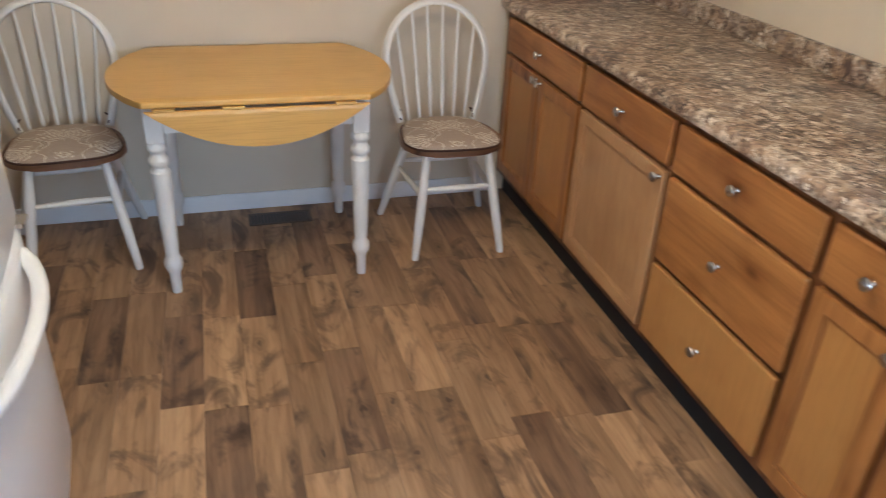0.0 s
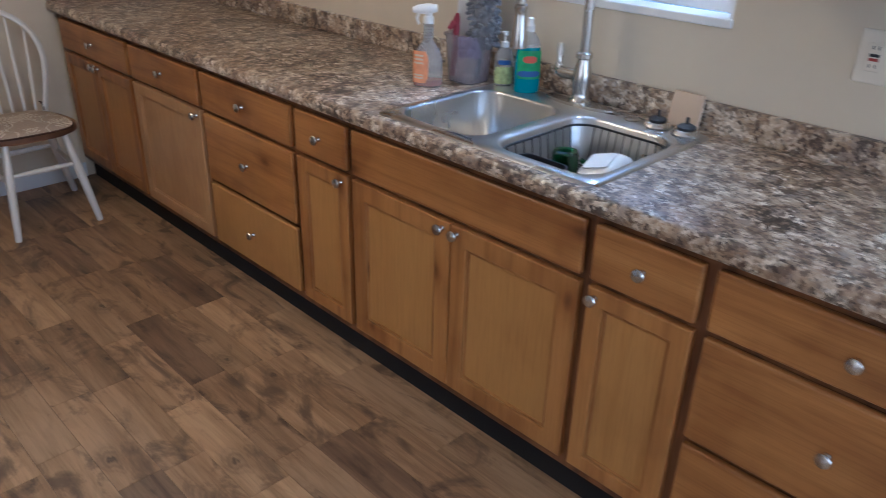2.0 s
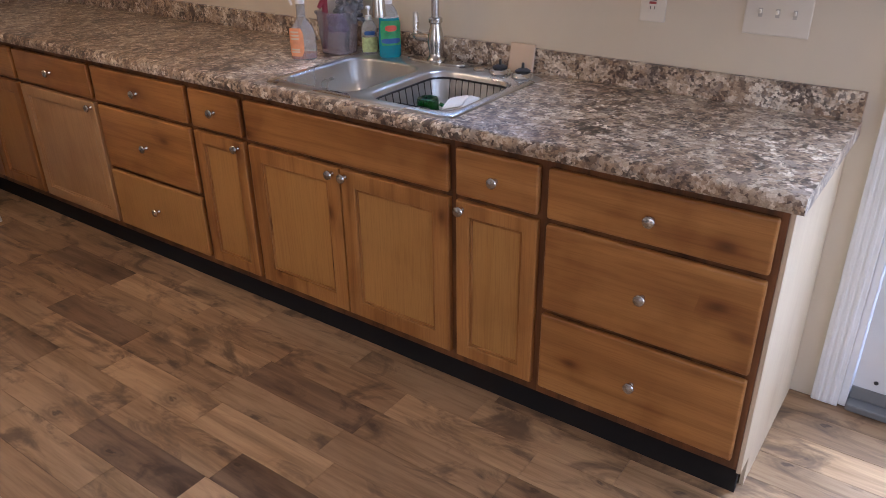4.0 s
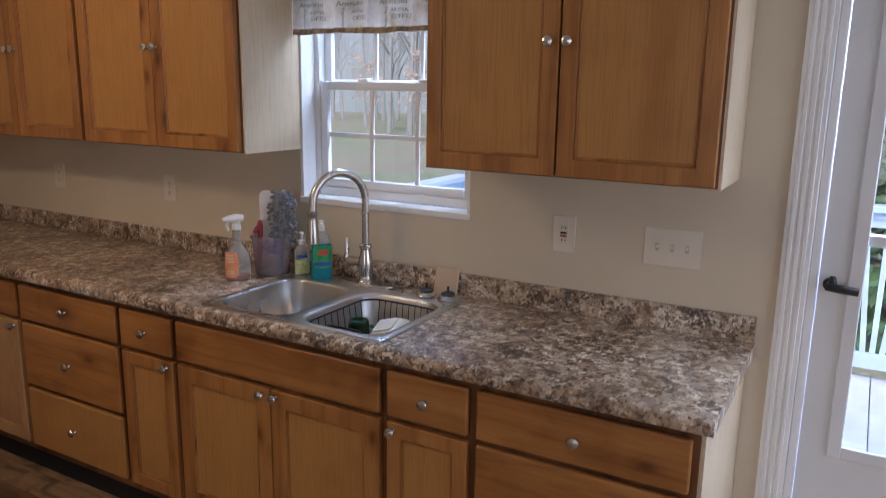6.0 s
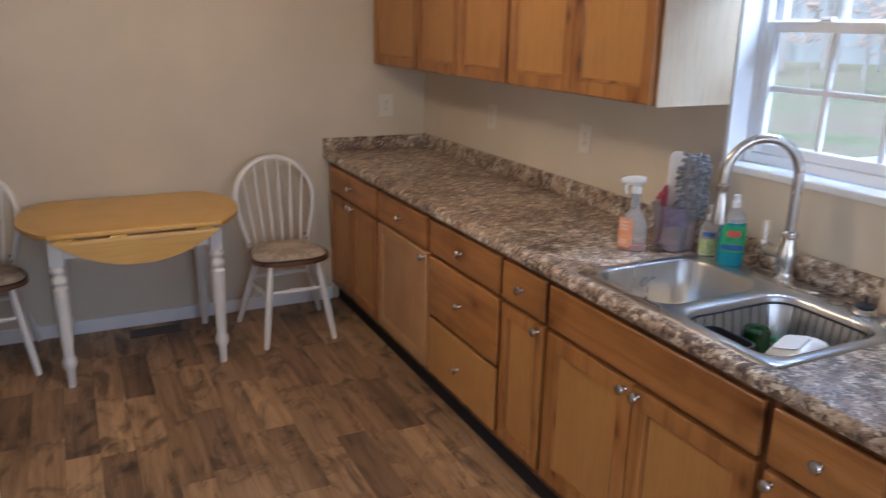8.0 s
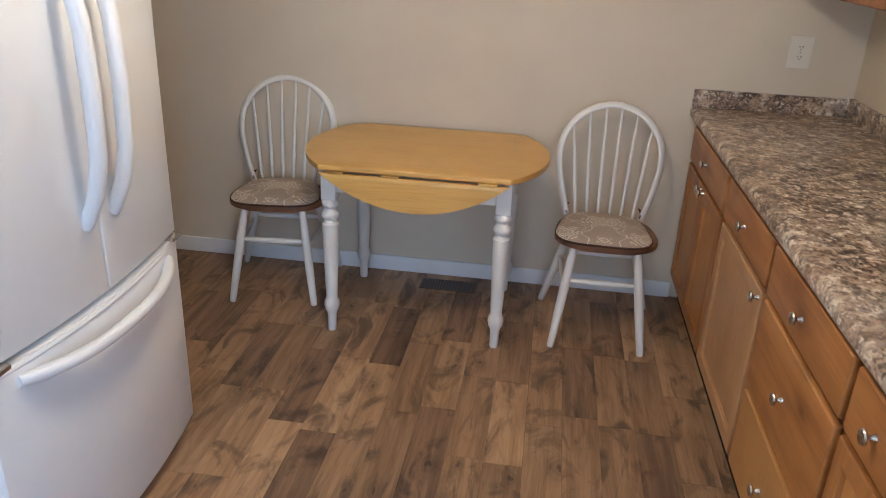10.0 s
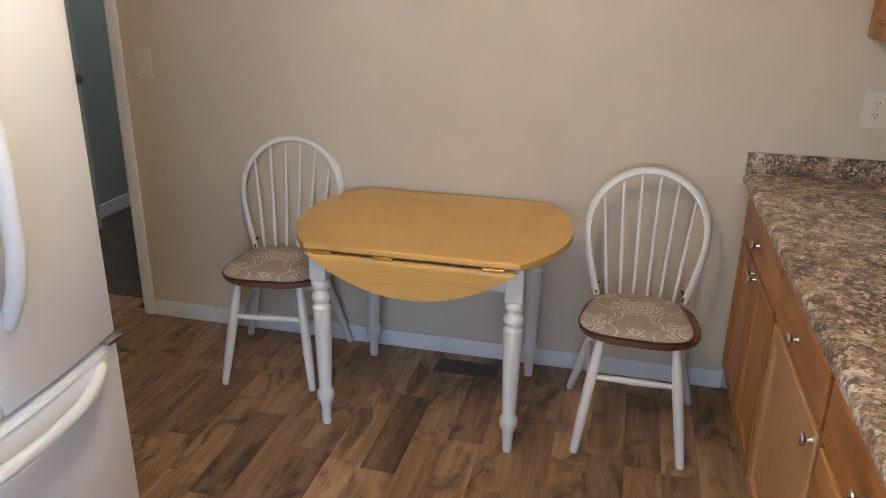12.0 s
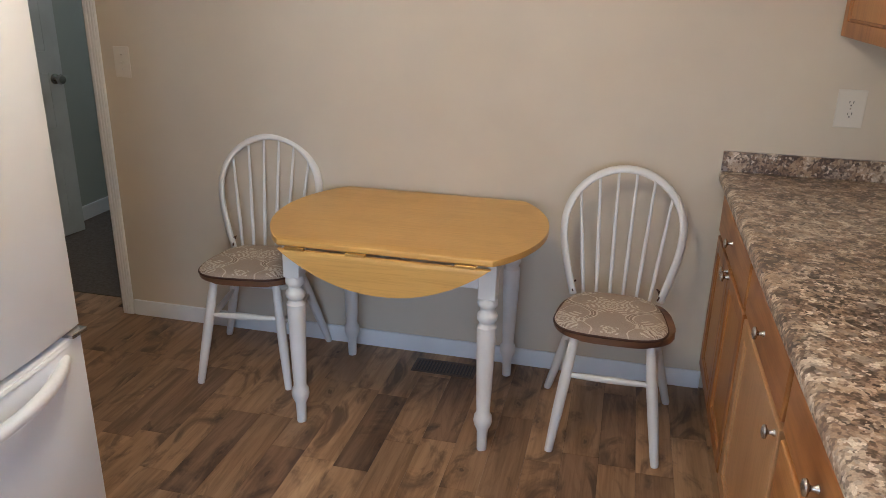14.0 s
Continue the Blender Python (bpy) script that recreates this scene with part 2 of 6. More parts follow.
def granite(name):
    """Laminate printed as granite: ragged cream and tan crystals, grey clouds, clusters of dark flecks."""
    m, n, l, b = shader(name, 0.30)
    v, _ = spread(n, l, (1, 1, 1))
    rag = node(n, "ShaderNodeTexNoise", Scale=120.0, Detail=3.0)
    l.new(v, rag.inputs["Vector"])
    grains = node(n, "ShaderNodeTexVoronoi", Scale=140.0)
    l.new(blend(n, l, 'ADD', 0.012, v, rag.outputs["Color"]), grains.inputs["Vector"])
    chip = grains.outputs["Position"]

    def noise(scale, detail=5.0, rough=0.6, distortion=0.0, shift=0.0):
        mp = n.new("ShaderNodeMapping")
        mp.inputs["Location"].default_value = (shift, 1.7 * shift, 0.6 * shift)
        l.new(v if scale > 200 else chip, mp.inputs["Vector"])
        t = node(n, "ShaderNodeTexNoise", Scale=scale, Detail=detail, Roughness=rough, Distortion=distortion)
        l.new(mp.outputs[0], t.inputs["Vector"])
        return t

    ground_n = noise(28.0, 8.0, 0.72, 0.15)
    tan_r = ramp(n, [(0.38, (0.11, 0.076, 0.060)), (0.45, (0.20, 0.140, 0.100)), (0.51, (0.37, 0.265, 0.185)), (0.57, (0.50, 0.385, 0.275)), (0.64, (0.58, 0.49, 0.38))])
    l.new(ground_n.outputs[0], tan_r.inputs[0])
    c = tan_r.outputs[0]
    grey_n = noise(13.0, 7.0, 0.72, 0.2, 3.1)
    grey_r = ramp(n, [(0.52, (0, 0, 0)), (0.58, (0.75, 0.75, 0.75))])
    l.new(grey_n.outputs[0], grey_r.inputs[0])
    c = blend(n, l, 'MIX', grey_r.outputs[0], c, (0.36, 0.305, 0.27))
    cream_n = noise(27.0, 9.0, 0.72, 0.15, 5.0)
    gather = noise(10.0, 4.0, 0.55, 0.5, 29.0)
    cream = ramp(n, [(0.505, (0, 0, 0)), (0.53, (0.88, 0.88, 0.88)), (0.58, (1, 1, 1))])
    l.new(maths(n, l, 'ADD', cream_n.outputs[0], maths(n, l, 'MULTIPLY', maths(n, l, 'SUBTRACT', gather.outputs[0], 0.5), 0.5)), cream.inputs[0])
    shade = ramp(n, [(0.49, (0.47, 0.375, 0.28)), (0.55, (0.64, 0.56, 0.46)), (0.62, (0.84, 0.785, 0.70))])
    l.new(cream_n.outputs[0], shade.inputs[0])
    c = blend(n, l, 'MIX', cream.outputs[0], c, shade.outputs[0])
    cloud = noise(8.5, 5.0, 0.60, 0.6, 8.0)
    fleck_n = noise(56.0, 8.0, 0.74, 0.15, 11.0)
    mixed = maths(n, l, 'ADD', fleck_n.outputs[0], maths(n, l, 'MULTIPLY', maths(n, l, 'SUBTRACT', cloud.outputs[0], 0.5), 0.65))
    fleck = ramp(n, [(0.550, (0, 0, 0)), (0.580, (0.65, 0.65, 0.65)), (0.64, (0.92, 0.92, 0.92))])
    l.new(mixed, fleck.inputs[0])
    c = blend(n, l, 'MIX', fleck.outputs[0], c, (0.055, 0.038, 0.032))
    vein = noise(30.0, 8.0, 0.72, 0.3, 17.0)
    dark = ramp(n, [(0.484, (0, 0, 0)), (0.496, (0.7, 0.7, 0.7)), (0.504, (0.7, 0.7, 0.7)), (0.516, (0, 0, 0))])
    l.new(vein.outputs[0], dark.inputs[0])
    c = blend(n, l, 'MIX', dark.outputs[0], c, (0.095, 0.066, 0.054))
    wide = noise(3.2, 3.0, 0.5, 0.0, 23.0)
    wr = ramp(n, [(0.35, (0.86, 0.78, 0.70)), (0.65, (1.12, 1.12, 1.12))])
    l.new(wide.outputs[0], wr.inputs[0])
    c = blend(n, l, 'MULTIPLY', 0.85, c, wr.outputs[0])
    speck = noise(260.0, 3.0)
    sp = ramp(n, [(0.36, (0.74, 0.72, 0.71)), (0.54, (1.03, 1.02, 1.0)), (0.66, (1.18, 1.17, 1.15))])
    l.new(speck.outputs[0], sp.inputs[0])
    c = blend(n, l, 'MULTIPLY', 0.6, c, sp.outputs[0])
    l.new(c, b.inputs["Base Color"])
    rr = node(n, "ShaderNodeMapRange", To_Min=0.25, To_Max=0.40)
    l.new(speck.outputs[0], rr.inputs[0])
    l.new(rr.outputs[0], b.inputs["Roughness"])
    relief(n, l, b, speck.outputs[0], 0.08, 0.0005)
    return m


def clear(name, colour=(1, 1, 1), rough=0.0, ior=1.45, through_light=1.0):
    m, n, l, b = shader(name, rough, 0.0, colour)
    b.inputs["Transmission Weight"].default_value = through_light
    b.inputs["IOR"].default_value = ior
    return m


def wall_paint(name, base):
    m, n, l, b = shader(name, 0.75, 0.0, base)
    v, _ = spread(n, l, (1, 1, 1))
    big = node(n, "ShaderNodeTexNoise", Scale=1.6, Detail=5.0)
    peel = node(n, "ShaderNodeTexNoise", Scale=130.0, Detail=2.0)
    l.new(v, big.inputs["Vector"]), l.new(v, peel.inputs["Vector"])
    r = ramp(n, [(0.3, tuple(0.93 * c for c in base)), (0.7, tuple(min(1, 1.05 * c) for c in base))])
    l.new(big.outputs[0], r.inputs[0])
    l.new(r.outputs[0], b.inputs["Base Color"])
    relief(n, l, b, peel.outputs[0], 0.22, 0.0012)
    return m


HONEY = ((0.455, 0.212, 0.060), (0.425, 0.189, 0.050), (0.325, 0.134, 0.034))
M_OAK_V = oak("honey_oak_upright", "z", *HONEY, blotch=0.55)
M_OAK_H = oak("honey_oak_level", "y", *HONEY)
M_PANEL = oak("maple_veneer_panel", "z", (0.475, 0.235, 0.066), (0.45, 0.216, 0.058), (0.39, 0.178, 0.046), rings=0.6, blotch=0.30)
M_PALE = oak("pale_pink_veneer", "z", (0.53, 0.305, 0.135), (0.50, 0.282, 0.12), (0.43, 0.222, 0.085), rings=0.5, blotch=0.35)
# same wood as the fronts, darkened for the shade in the gaps
M_REVEAL = oak("gap_shaded_frame", "z", (0.25, 0.102, 0.034), (0.20, 0.078, 0.026), (0.11, 0.042, 0.015))
M_END = oak("cream_maple_laminate", "z", (0.72, 0.585, 0.41), (0.70, 0.56, 0.385), (0.63, 0.48, 0.31), rings=0.5, blotch=0.25)
M_TABLE = oak("golden_maple", "x", (0.70, 0.43, 0.115), (0.685, 0.41, 0.105), (0.63, 0.355, 0.085), 0.33, 0.5, 0.22, "xy")
M_SEAT = oak("walnut_seat", "x", (0.27, 0.135, 0.062), (0.20, 0.092, 0.042), (0.09, 0.04, 0.02), 0.4, plane="xy")
M_TIE = plain("dark_brown_cloth", (0.07, 0.03, 0.018), 0.9, vary=0.3)
M_WHITE = plain("white_gloss_paint", (0.80, 0.78, 0.74), 0.35, vary=0.05, bump=0.06)
M_TRIM = plain("white_trim_paint", (0.85, 0.85, 0.85), 0.4, vary=0.04, bump=0.05)
M_FRIDGE = plain("white_enamel", (0.84, 0.86, 0.88), 0.3, vary=0.02, scale=3, bump=0.16, fine=260)
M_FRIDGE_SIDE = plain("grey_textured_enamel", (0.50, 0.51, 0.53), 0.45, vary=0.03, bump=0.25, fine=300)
M_GASKET = plain("grey_gasket", (0.20, 0.20, 0.20), 0.6)
# plate ivory darkened for the shade inside the toggle slots
M_SLOT = plain("shaded_ivory_plastic", (0.50, 0.46, 0.40), 0.4, vary=0.02, bump=0.02)
M_PLATE = plain("ivory_plastic", (0.74, 0.68, 0.58), 0.35, vary=0.02, bump=0.02)
M_BLACK = plain("black_plastic", (0.02, 0.02, 0.022), 0.4, vary=0.2)
# toe board coloured nearly black for the shadow in its recess
M_TOE = plain("shaded_toe_board", (0.009, 0.007, 0.006), 0.95, vary=0.3)
M_NICKEL = plain("brushed_nickel", (0.60, 0.57, 0.53), 0.26, 1.0, vary=0.06, bump=0.05, fine=200)
M_STEEL = plain("brushed_stainless", (0.56, 0.56, 0.56), 0.28, 1.0, vary=0.08, scale=3, bump=0.08, fine=240)
M_BRASS = plain("brass_hinge", (0.72, 0.48, 0.16), 0.3, 1.0)
M_BRONZE = plain("bronze_register", (0.12, 0.088, 0.066), 0.45, 0.3, vary=0.15)
M_WALL = wall_paint("beige_wall_paint", (0.67, 0.585, 0.460))
M_HALL = wall_paint("grey_green_wall_paint", (0.40, 0.42, 0.36))
M_CEIL = wall_paint("white_ceiling_paint", (0.80, 0.79, 0.76))
M_GRANITE = granite("granite_laminate")
M_VINYL_SASH = plain("white_vinyl", (0.82, 0.82, 0.82), 0.35, vary=0.02, bump=0.0)
M_GLASS = clear("window_glass")
M_DOORPAINT = plain("white_door_paint", (0.72, 0.73, 0.75), 0.38, vary=0.03)
M_CARPET = plain("brown_carpet", (0.13, 0.105, 0.085), 0.95, vary=0.25, scale=60, bump=0.9, fine=400)
M_SUBFLOOR = plain("dark_joint", (0.07, 0.045, 0.03), 0.8)
P_LIGHT = ((0.485, 0.312, 0.172), (0.375, 0.232, 0.121), (0.115, 0.069, 0.043))
P_MID = ((0.40, 0.250, 0.136), (0.295, 0.178, 0.093), (0.090, 0.053, 0.033))
P_DARK = ((0.285, 0.176, 0.102), (0.185, 0.110, 0.064), (0.062, 0.037, 0.025))
M_PLANKS = [plank_look("plank_" + k, t, "object") for k, t in (("light", P_LIGHT), ("mid", P_MID), ("dark", P_DARK))]
M_PLANK_REST = plank_look("plank_rest", P_MID, "island")


# ---------- building helpers ----------
def mesh_of(name, bm, material, smooth=False):
    bmesh.ops.recalc_face_normals(bm, faces=bm.faces[:])
    me = bpy.data.meshes.new(name)
    if smooth:
        for f in bm.faces:
            f.smooth = True
        for e in bm.edges:
            if len(e.link_faces) == 2 and e.calc_face_angle(0) > 0.7:
                e.smooth = False
    bm.to_mesh(me)
    bm.free()
    me.materials.append(material)
    return me


def part(name, bm, material, parent, label="", smooth=False):
    ob = new(name, mesh_of(name, bm, material, smooth))
    ob.parent = parent
    if label:
        ob["label"] = label
    return ob


def thing(name, label, category, at=(0, 0, 0), group="", rz=0):
    ob = new(name)
    ob.empty_display_size = 0.05
    ob.matrix_world = pose(*at, 0, 0, rz)
    return tagged(ob, label, category, group)


def single(name, bm, material, label, category, group="", smooth=False, kind="", at=(0, 0, 0), rz=0):
    ob = new(name, mesh_of(name, bm, material, smooth))
    ob.matrix_world = pose(*at, 0, 0, rz)
    return tagged(ob, label, category, group, kind)


def box(bm, x0, x1, y0, y1, z0, z1, bevel=0.0, segs=1):
    r = bmesh.ops.create_cube(bm, size=1.0)["verts"]
    for v in r:
        v.co = Vector(((x0 + x1) / 2 + v.co.x * abs(x1 - x0), (y0 + y1) / 2 + v.co.y * abs(y1 - y0), (z0 + z1) / 2 + v.co.z * abs(z1 - z0)))
    if bevel:
        es = {e for v in r for e in v.link_edges}
        bmesh.ops.bevel(bm, geom=list(es), offset=bevel, segments=segs, affect='EDGES', profile=0.5)
    return bm


def boxes(*dims, bevel=0.0, segs=1):
    bm = bmesh.new()
    for d in dims:
        box(bm, *d, bevel=bevel, segs=segs)
    return bm


def lathe(bm, profile, segs=20, m=None, cap=True):
    """Turns (radius, height) pairs about z, then moves them by m."""
    rows = []
    for r, z in profile:
        row = []
        for k in range(segs):
            a = 2 * math.pi * k / segs
            p = Vector((r * math.cos(a), r * math.sin(a), z))
            row.append(bm.verts.new(m @ p if m else p))
        rows.append(row)
    for a, b in zip(rows, rows[1:]):
        for k in range(segs):
            bm.faces.new((a[k], a[(k + 1) % segs], b[(k + 1) % segs], b[k]))
    if cap:
        bm.faces.new(rows[0]), bm.faces.new(rows[-1])
    return bm


def tube(bm, pts, radii, segs=10, flat=1.0, closed=False):
    """A rod along points; radii: one number or one for each point."""
    pts = [Vector(p) for p in pts]
    if not hasattr(radii, "__len__"):
        radii = [radii] * len(pts)
    rows, up = [], None
    count = len(pts)
    for k, p in enumerate(pts):
        if closed:
            d = pts[(k + 1) % count] - pts[k - 1]
        else:
            d = pts[min(k + 1, count - 1)] - pts[max(k - 1, 0)]
        d.normalize()
        if up is None:
            up = d.orthogonal().normalized()
        up = (up - d * up.dot(d)).normalized()
        side = d.cross(up)
        rows.append([bm.verts.new(p + radii[k] * (math.cos(2 * math.pi * j / segs) * up + flat * math.sin(2 * math.pi * j / segs) * side)) for j in range(segs)])
    pairs = list(zip(rows, rows[1:]))
    if closed:
        pairs.append((rows[-1], rows[0]))
    for a, b in pairs:
        for j in range(segs):
            bm.faces.new((a[j], a[(j + 1) % segs], b[(j + 1) % segs], b[j]))
    if not closed:
        bm.faces.new(rows[0]), bm.faces.new(rows[-1])
    return bm


def arc(p0, p1, bulge, count=14):
    """Points from p0 to p1, bowed by the vector bulge."""
    p0, p1, bulge = Vector(p0), Vector(p1), Vector(bulge)
    return [p0.lerp(p1, k / count) + bulge * math.sin(math.pi * k / count) for k in range(count + 1)]


def slab(bm, outline, z0, z1, bevel=0.0, segs=2):
    """An outline of (x, y) pulled up from z0 to z1."""
    low = [bm.verts.new((x, y, z0)) for x, y in outline]
    top = [bm.verts.new((x, y, z1)) for x, y in outline]
    n = len(outline)
    faces = [bm.faces.new(low), bm.faces.new(top)]
    for k in range(n):
        faces.append(bm.faces.new((low[k], low[(k + 1) % n], top[(k + 1) % n], top[k])))
    if bevel:
        es = [e for f in faces[:2] for e in f.edges]
        bmesh.ops.bevel(bm, geom=es, offset=bevel, segments=segs, affect='EDGES', profile=0.5)
    return bm


def rounded(x0, x1, y0, y1, r, n=6):
    pts = []
    for cx, cy, a0 in ((x1 - r, y1 - r, 0), (x0 + r, y1 - r, 90), (x0 + r, y0 + r, 180), (x1 - r, y0 + r, 270)):
        for k in range(n + 1):
            a = radians(a0 + 90 * k / n)
            pts.append((cx + r * math.cos(a), cy + r * math.sin(a)))
    return pts


def wall(name, dims, material, label):
    bm = boxes(*dims)
    return single(name, bm, material, label, "wall", kind="structure")


# ---------- large structure ----------
H = 2.44
WIN = (-3.168, -2.400, 1.200, 2.12)       # y0, y1, z0, z1 of the window opening
DOOR = (-5.185, -4.275, 0.0, 2.075)        # exterior door opening
# the opening south of the door is invented for the east fill lamp
wall("wall_east", [(0, 0.14, WIN[1], 0.11, 0, H), (0, 0.14, WIN[0], WIN[1], 0, WIN[2]), (0, 0.14, WIN[0], WIN[1], WIN[3], H),
                   (0, 0.14, DOOR[1], WIN[0], 0, H), (0, 0.14, DOOR[0], DOOR[1], DOOR[3], H), (0, 0.14, -5.55, DOOR[0], 0, H), (0, 0.14, -7.0, -6.75, 0, H), (0, 0.14, -6.75, -5.55, 0, 0.75), (0, 0.14, -6.75, -5.55, 2.05, H)],
     M_WALL, "beige painted wall with a window and a glazed door")
wall("wall_north", [(-3.30, 0, 0, 0.11, 0, H), (-4.10, -3.30, 0, 0.11, 2.05, H), (-4.86, -4.10, 0, 0.11, 0, H)], M_WALL,
     "beige painted wall behind the table, with a doorway")
# unseen walls, set far off to weaken bounced light; west opening invented
wall("wall_west", [(-3.23, -3.12, -2.55, -1.36, 0, H), (-4.86, -4.75, -1.36, 0, 0, H), (-6.61, -3.23, -1.47, -1.36, 0, H), (-6.61, -6.5, -7.0, -5.4, 0, H), (-6.61, -6.5, -3.6, -1.47, 0, H), (-6.61, -6.5, -5.4, -3.6, 0, 0.75), (-6.61, -6.5, -5.4, -3.6, 2.1, H)], M_WALL,
     "unseen beige walls behind the refrigerator, one with an invented window opening")
# unseen wall; its opening is invented for the south fill lamp
wall("wall_south", [(-6.61, -2.4, -7.14, -7.0, 0, H), (-0.6, 0, -7.14, -7.0, 0, H), (-2.4, -0.6, -7.14, -7.0, 0, 0.75), (-2.4, -0.6, -7.14, -7.0, 2.1, H)],
     M_WALL, "unseen beige wall with an invented window opening")
wall("wall_hall", [(-4.53, -4.42, 1.04, 3.4, 0, H), (-4.53, -4.42, 0.11, 0.22, 0, H), (-4.53, -4.42, 0.22, 1.04, 2.05, H), (-4.42, -2.3, 3.3, 3.4, 0, H), (-2.4, -2.3, 0.11, 3.3, 0, H),
                   (-5.4, -5.3, 0.11, 3.4, 0, H), (-5.3, -4.53, 3.3, 3.4, 0, H)],
     M_HALL, "grey-green painted hallway wall")
single("ceiling", boxes((-6.61, 0.14, -7.14, 0.11, H, H + 0.1), (-5.4, -2.3, 0.11, 3.4, H, H + 0.1)), M_CEIL, "white painted ceiling", "ceiling", kind="structure")
floor = single("floor", boxes((-6.61, 0.14, -7.14, 0.14, -0.12, -0.004)), M_SUBFLOOR, "brown wood-look vinyl plank floor", "floor", kind="structure")
single("floor_hall", boxes((-5.4, -2.3, 0.145, 3.4, -0.12, 0.004)), M_CARPET, "dark brown carpet in the hallway", "carpet", kind="structure")


def baseboard(name, dims, label="white painted baseboard along the wall"):
    return single(name, boxes(*dims, bevel=0.004, segs=2), M_TRIM, label, "baseboard", kind="structure")


baseboard("baseboard_north", [(-3.228, -0.612, -0.013, -0.0, 0.0, 0.078)])
baseboard("baseboard_hall", [(-4.42, -4.407, 1.115, 3.3, 0.004, 0.10)])
baseboard("baseboard_east", [(-0.013, 0, -7.0, -5.29, 0.0, 0.078)])


def casing(name, label, axis, a0, a1, top, face, out, width=0.07, sides=(1, 1)):
    """Fluted door casing round an opening; axis: the axis along the wall; out: the way that it stands proud."""
    bm = bmesh.new()

    def strip(p, q, z0, z1):
        lo, hi = min(face, face + out), max(face, face + out)
        if axis == "y":
            box(bm, lo, hi, p, q, z0, z1, 0.003)
        else:
            box(bm, p, q, lo, hi, z0, z1, 0.003)
        step = (q - p) / 4
        for k in range(3):
            c = p + step * (k + 1)
            if axis == "y":
                box(bm, lo - 0.004, hi, c - 0.006, c + 0.006, z0 + 0.004, z1 - 0.004, 0.002)
            else:
                box(bm, c - 0.006, c + 0.006, lo - 0.004, hi, z0 + 0.004, z1 - 0.004, 0.002)
    if sides[0]:
        strip(a0 - width, a0, 0, top + width)
    if sides[1]:
        strip(a1, a1 + width, 0, top + width)
    lo, hi = min(face, face + out), max(face, face + out)
    if axis == "y":
        box(bm, lo, hi, a0, a1, top, top + width, 0.003)
    else:
        box(bm, a0, a1, lo, hi, top, top + width, 0.003)
    return single(name, bm, M_TRIM, label, "door casing", kind="structure")


casing("trim_exterior_door", "white fluted casing round the exterior door", "y", DOOR[0], DOOR[1], DOOR[3], 0.0, -0.016, 0.078)
casing("trim_hall_door", "white casing round the hallway doorway", "x", -4.10, -3.288, 2.05, 0.0, -0.016, 0.055)
single("jamb_hall_door", boxes((-3.30, -3.288, 0.0, 0.11, 0, 2.05), (-4.10, -4.088, 0, 0.11, 0, 2.05), (-4.088, -3.30, 0, 0.11, 2.035, 2.05)), M_TRIM,
       "white door jamb of the hallway doorway", "door jamb", kind="structure")

# ---------- cabinets ----------
FACE = -0.612      # face frame of the base units
KNOB = bmesh.new()
lathe(KNOB, [(0.0085, 0.0), (0.0085, 0.002), (0.0055, 0.006), (0.005, 0.013), (0.009, 0.017), (0.0155, 0.019), (0.0165, 0.0225), (0.0145, 0.026), (0.006, 0.0285), (0.001, 0.029)], 16)
KNOB_MESH = mesh_of("knob", KNOB, M_NICKEL, True)


def knob(parent, x, y, z):
    ob = new("knob", KNOB_MESH)
    ob.parent = parent
    ob.matrix_basis = pose(x, y, z, 0, -90, 0)
    ob["label"] = "brushed nickel round knob"
    return ob


def ring(bm, x0, x1, y0, y1, z0, z1, w, bevel=0.003):
    """A rectangular frame of width w in one piece, between x0 (front) and x1."""
    sets = []
    for x in (x0, x1):
        for k in (0, w):
            sets.append([bm.verts.new((x, y, z)) for y, z in ((y0 + k, z0 + k), (y1 - k, z0 + k), (y1 - k, z1 - k), (y0 + k, z1 - k))])
    fo, fi, bo, bi = sets
    es = []
    for k in range(4):
        j = (k + 1) % 4
        bm.faces.new((fo[k], fo[j], fi[j], fi[k])), bm.faces.new((bo[k], bi[k], bi[j], bo[j]))
        bm.faces.new((fo[k], bo[k], bo[j], fo[j])), bm.faces.new((fi[k], fi[j], bi[j], bi[k]))
        es += [bm.edges.get((fo[k], fo[j])), bm.edges.get((fi[k], fi[j]))]
    if bevel:
        bmesh.ops.bevel(bm, geom=es, offset=bevel, segments=2, affect='EDGES', profile=0.5)
    return bm


def panel_door(parent, x, y0, y1, z0, z1, knob_at, panel_mat=None, rail=0.058, frame_mat=None):
    """Framed door with a recessed panel; x: the plane behind it; it stands 20 mm proud towards -x."""
    f = x - 0.020
    door = part("door", ring(bmesh.new(), f, x, y0, y1, z0, z1, rail, 0.004), frame_mat or M_OAK_V, parent)
    s = 0.009
    part("moulding", ring(bmesh.new(), f + 0.005, x - 0.001, y0 + rail, y1 - rail, z0 + rail, z1 - rail, s, 0.003), frame_mat or M_OAK_V, door)
    part("panel", boxes((f + 0.0095, x - 0.002, y0 + rail + s - 0.001, y1 - rail - s + 0.001, z0 + rail + s - 0.001, z1 - rail - s + 0.001)), panel_mat or M_PANEL, door)
    knob(door, f, *knob_at)
    return door


def flat_door(parent, x, y0, y1, z0, z1, knob_at, material):
    door = part("door", boxes((x - 0.02, x, y0, y1, z0, z1), bevel=0.006, segs=2), material, parent)
    knob(door, x - 0.02, *knob_at)
    return door


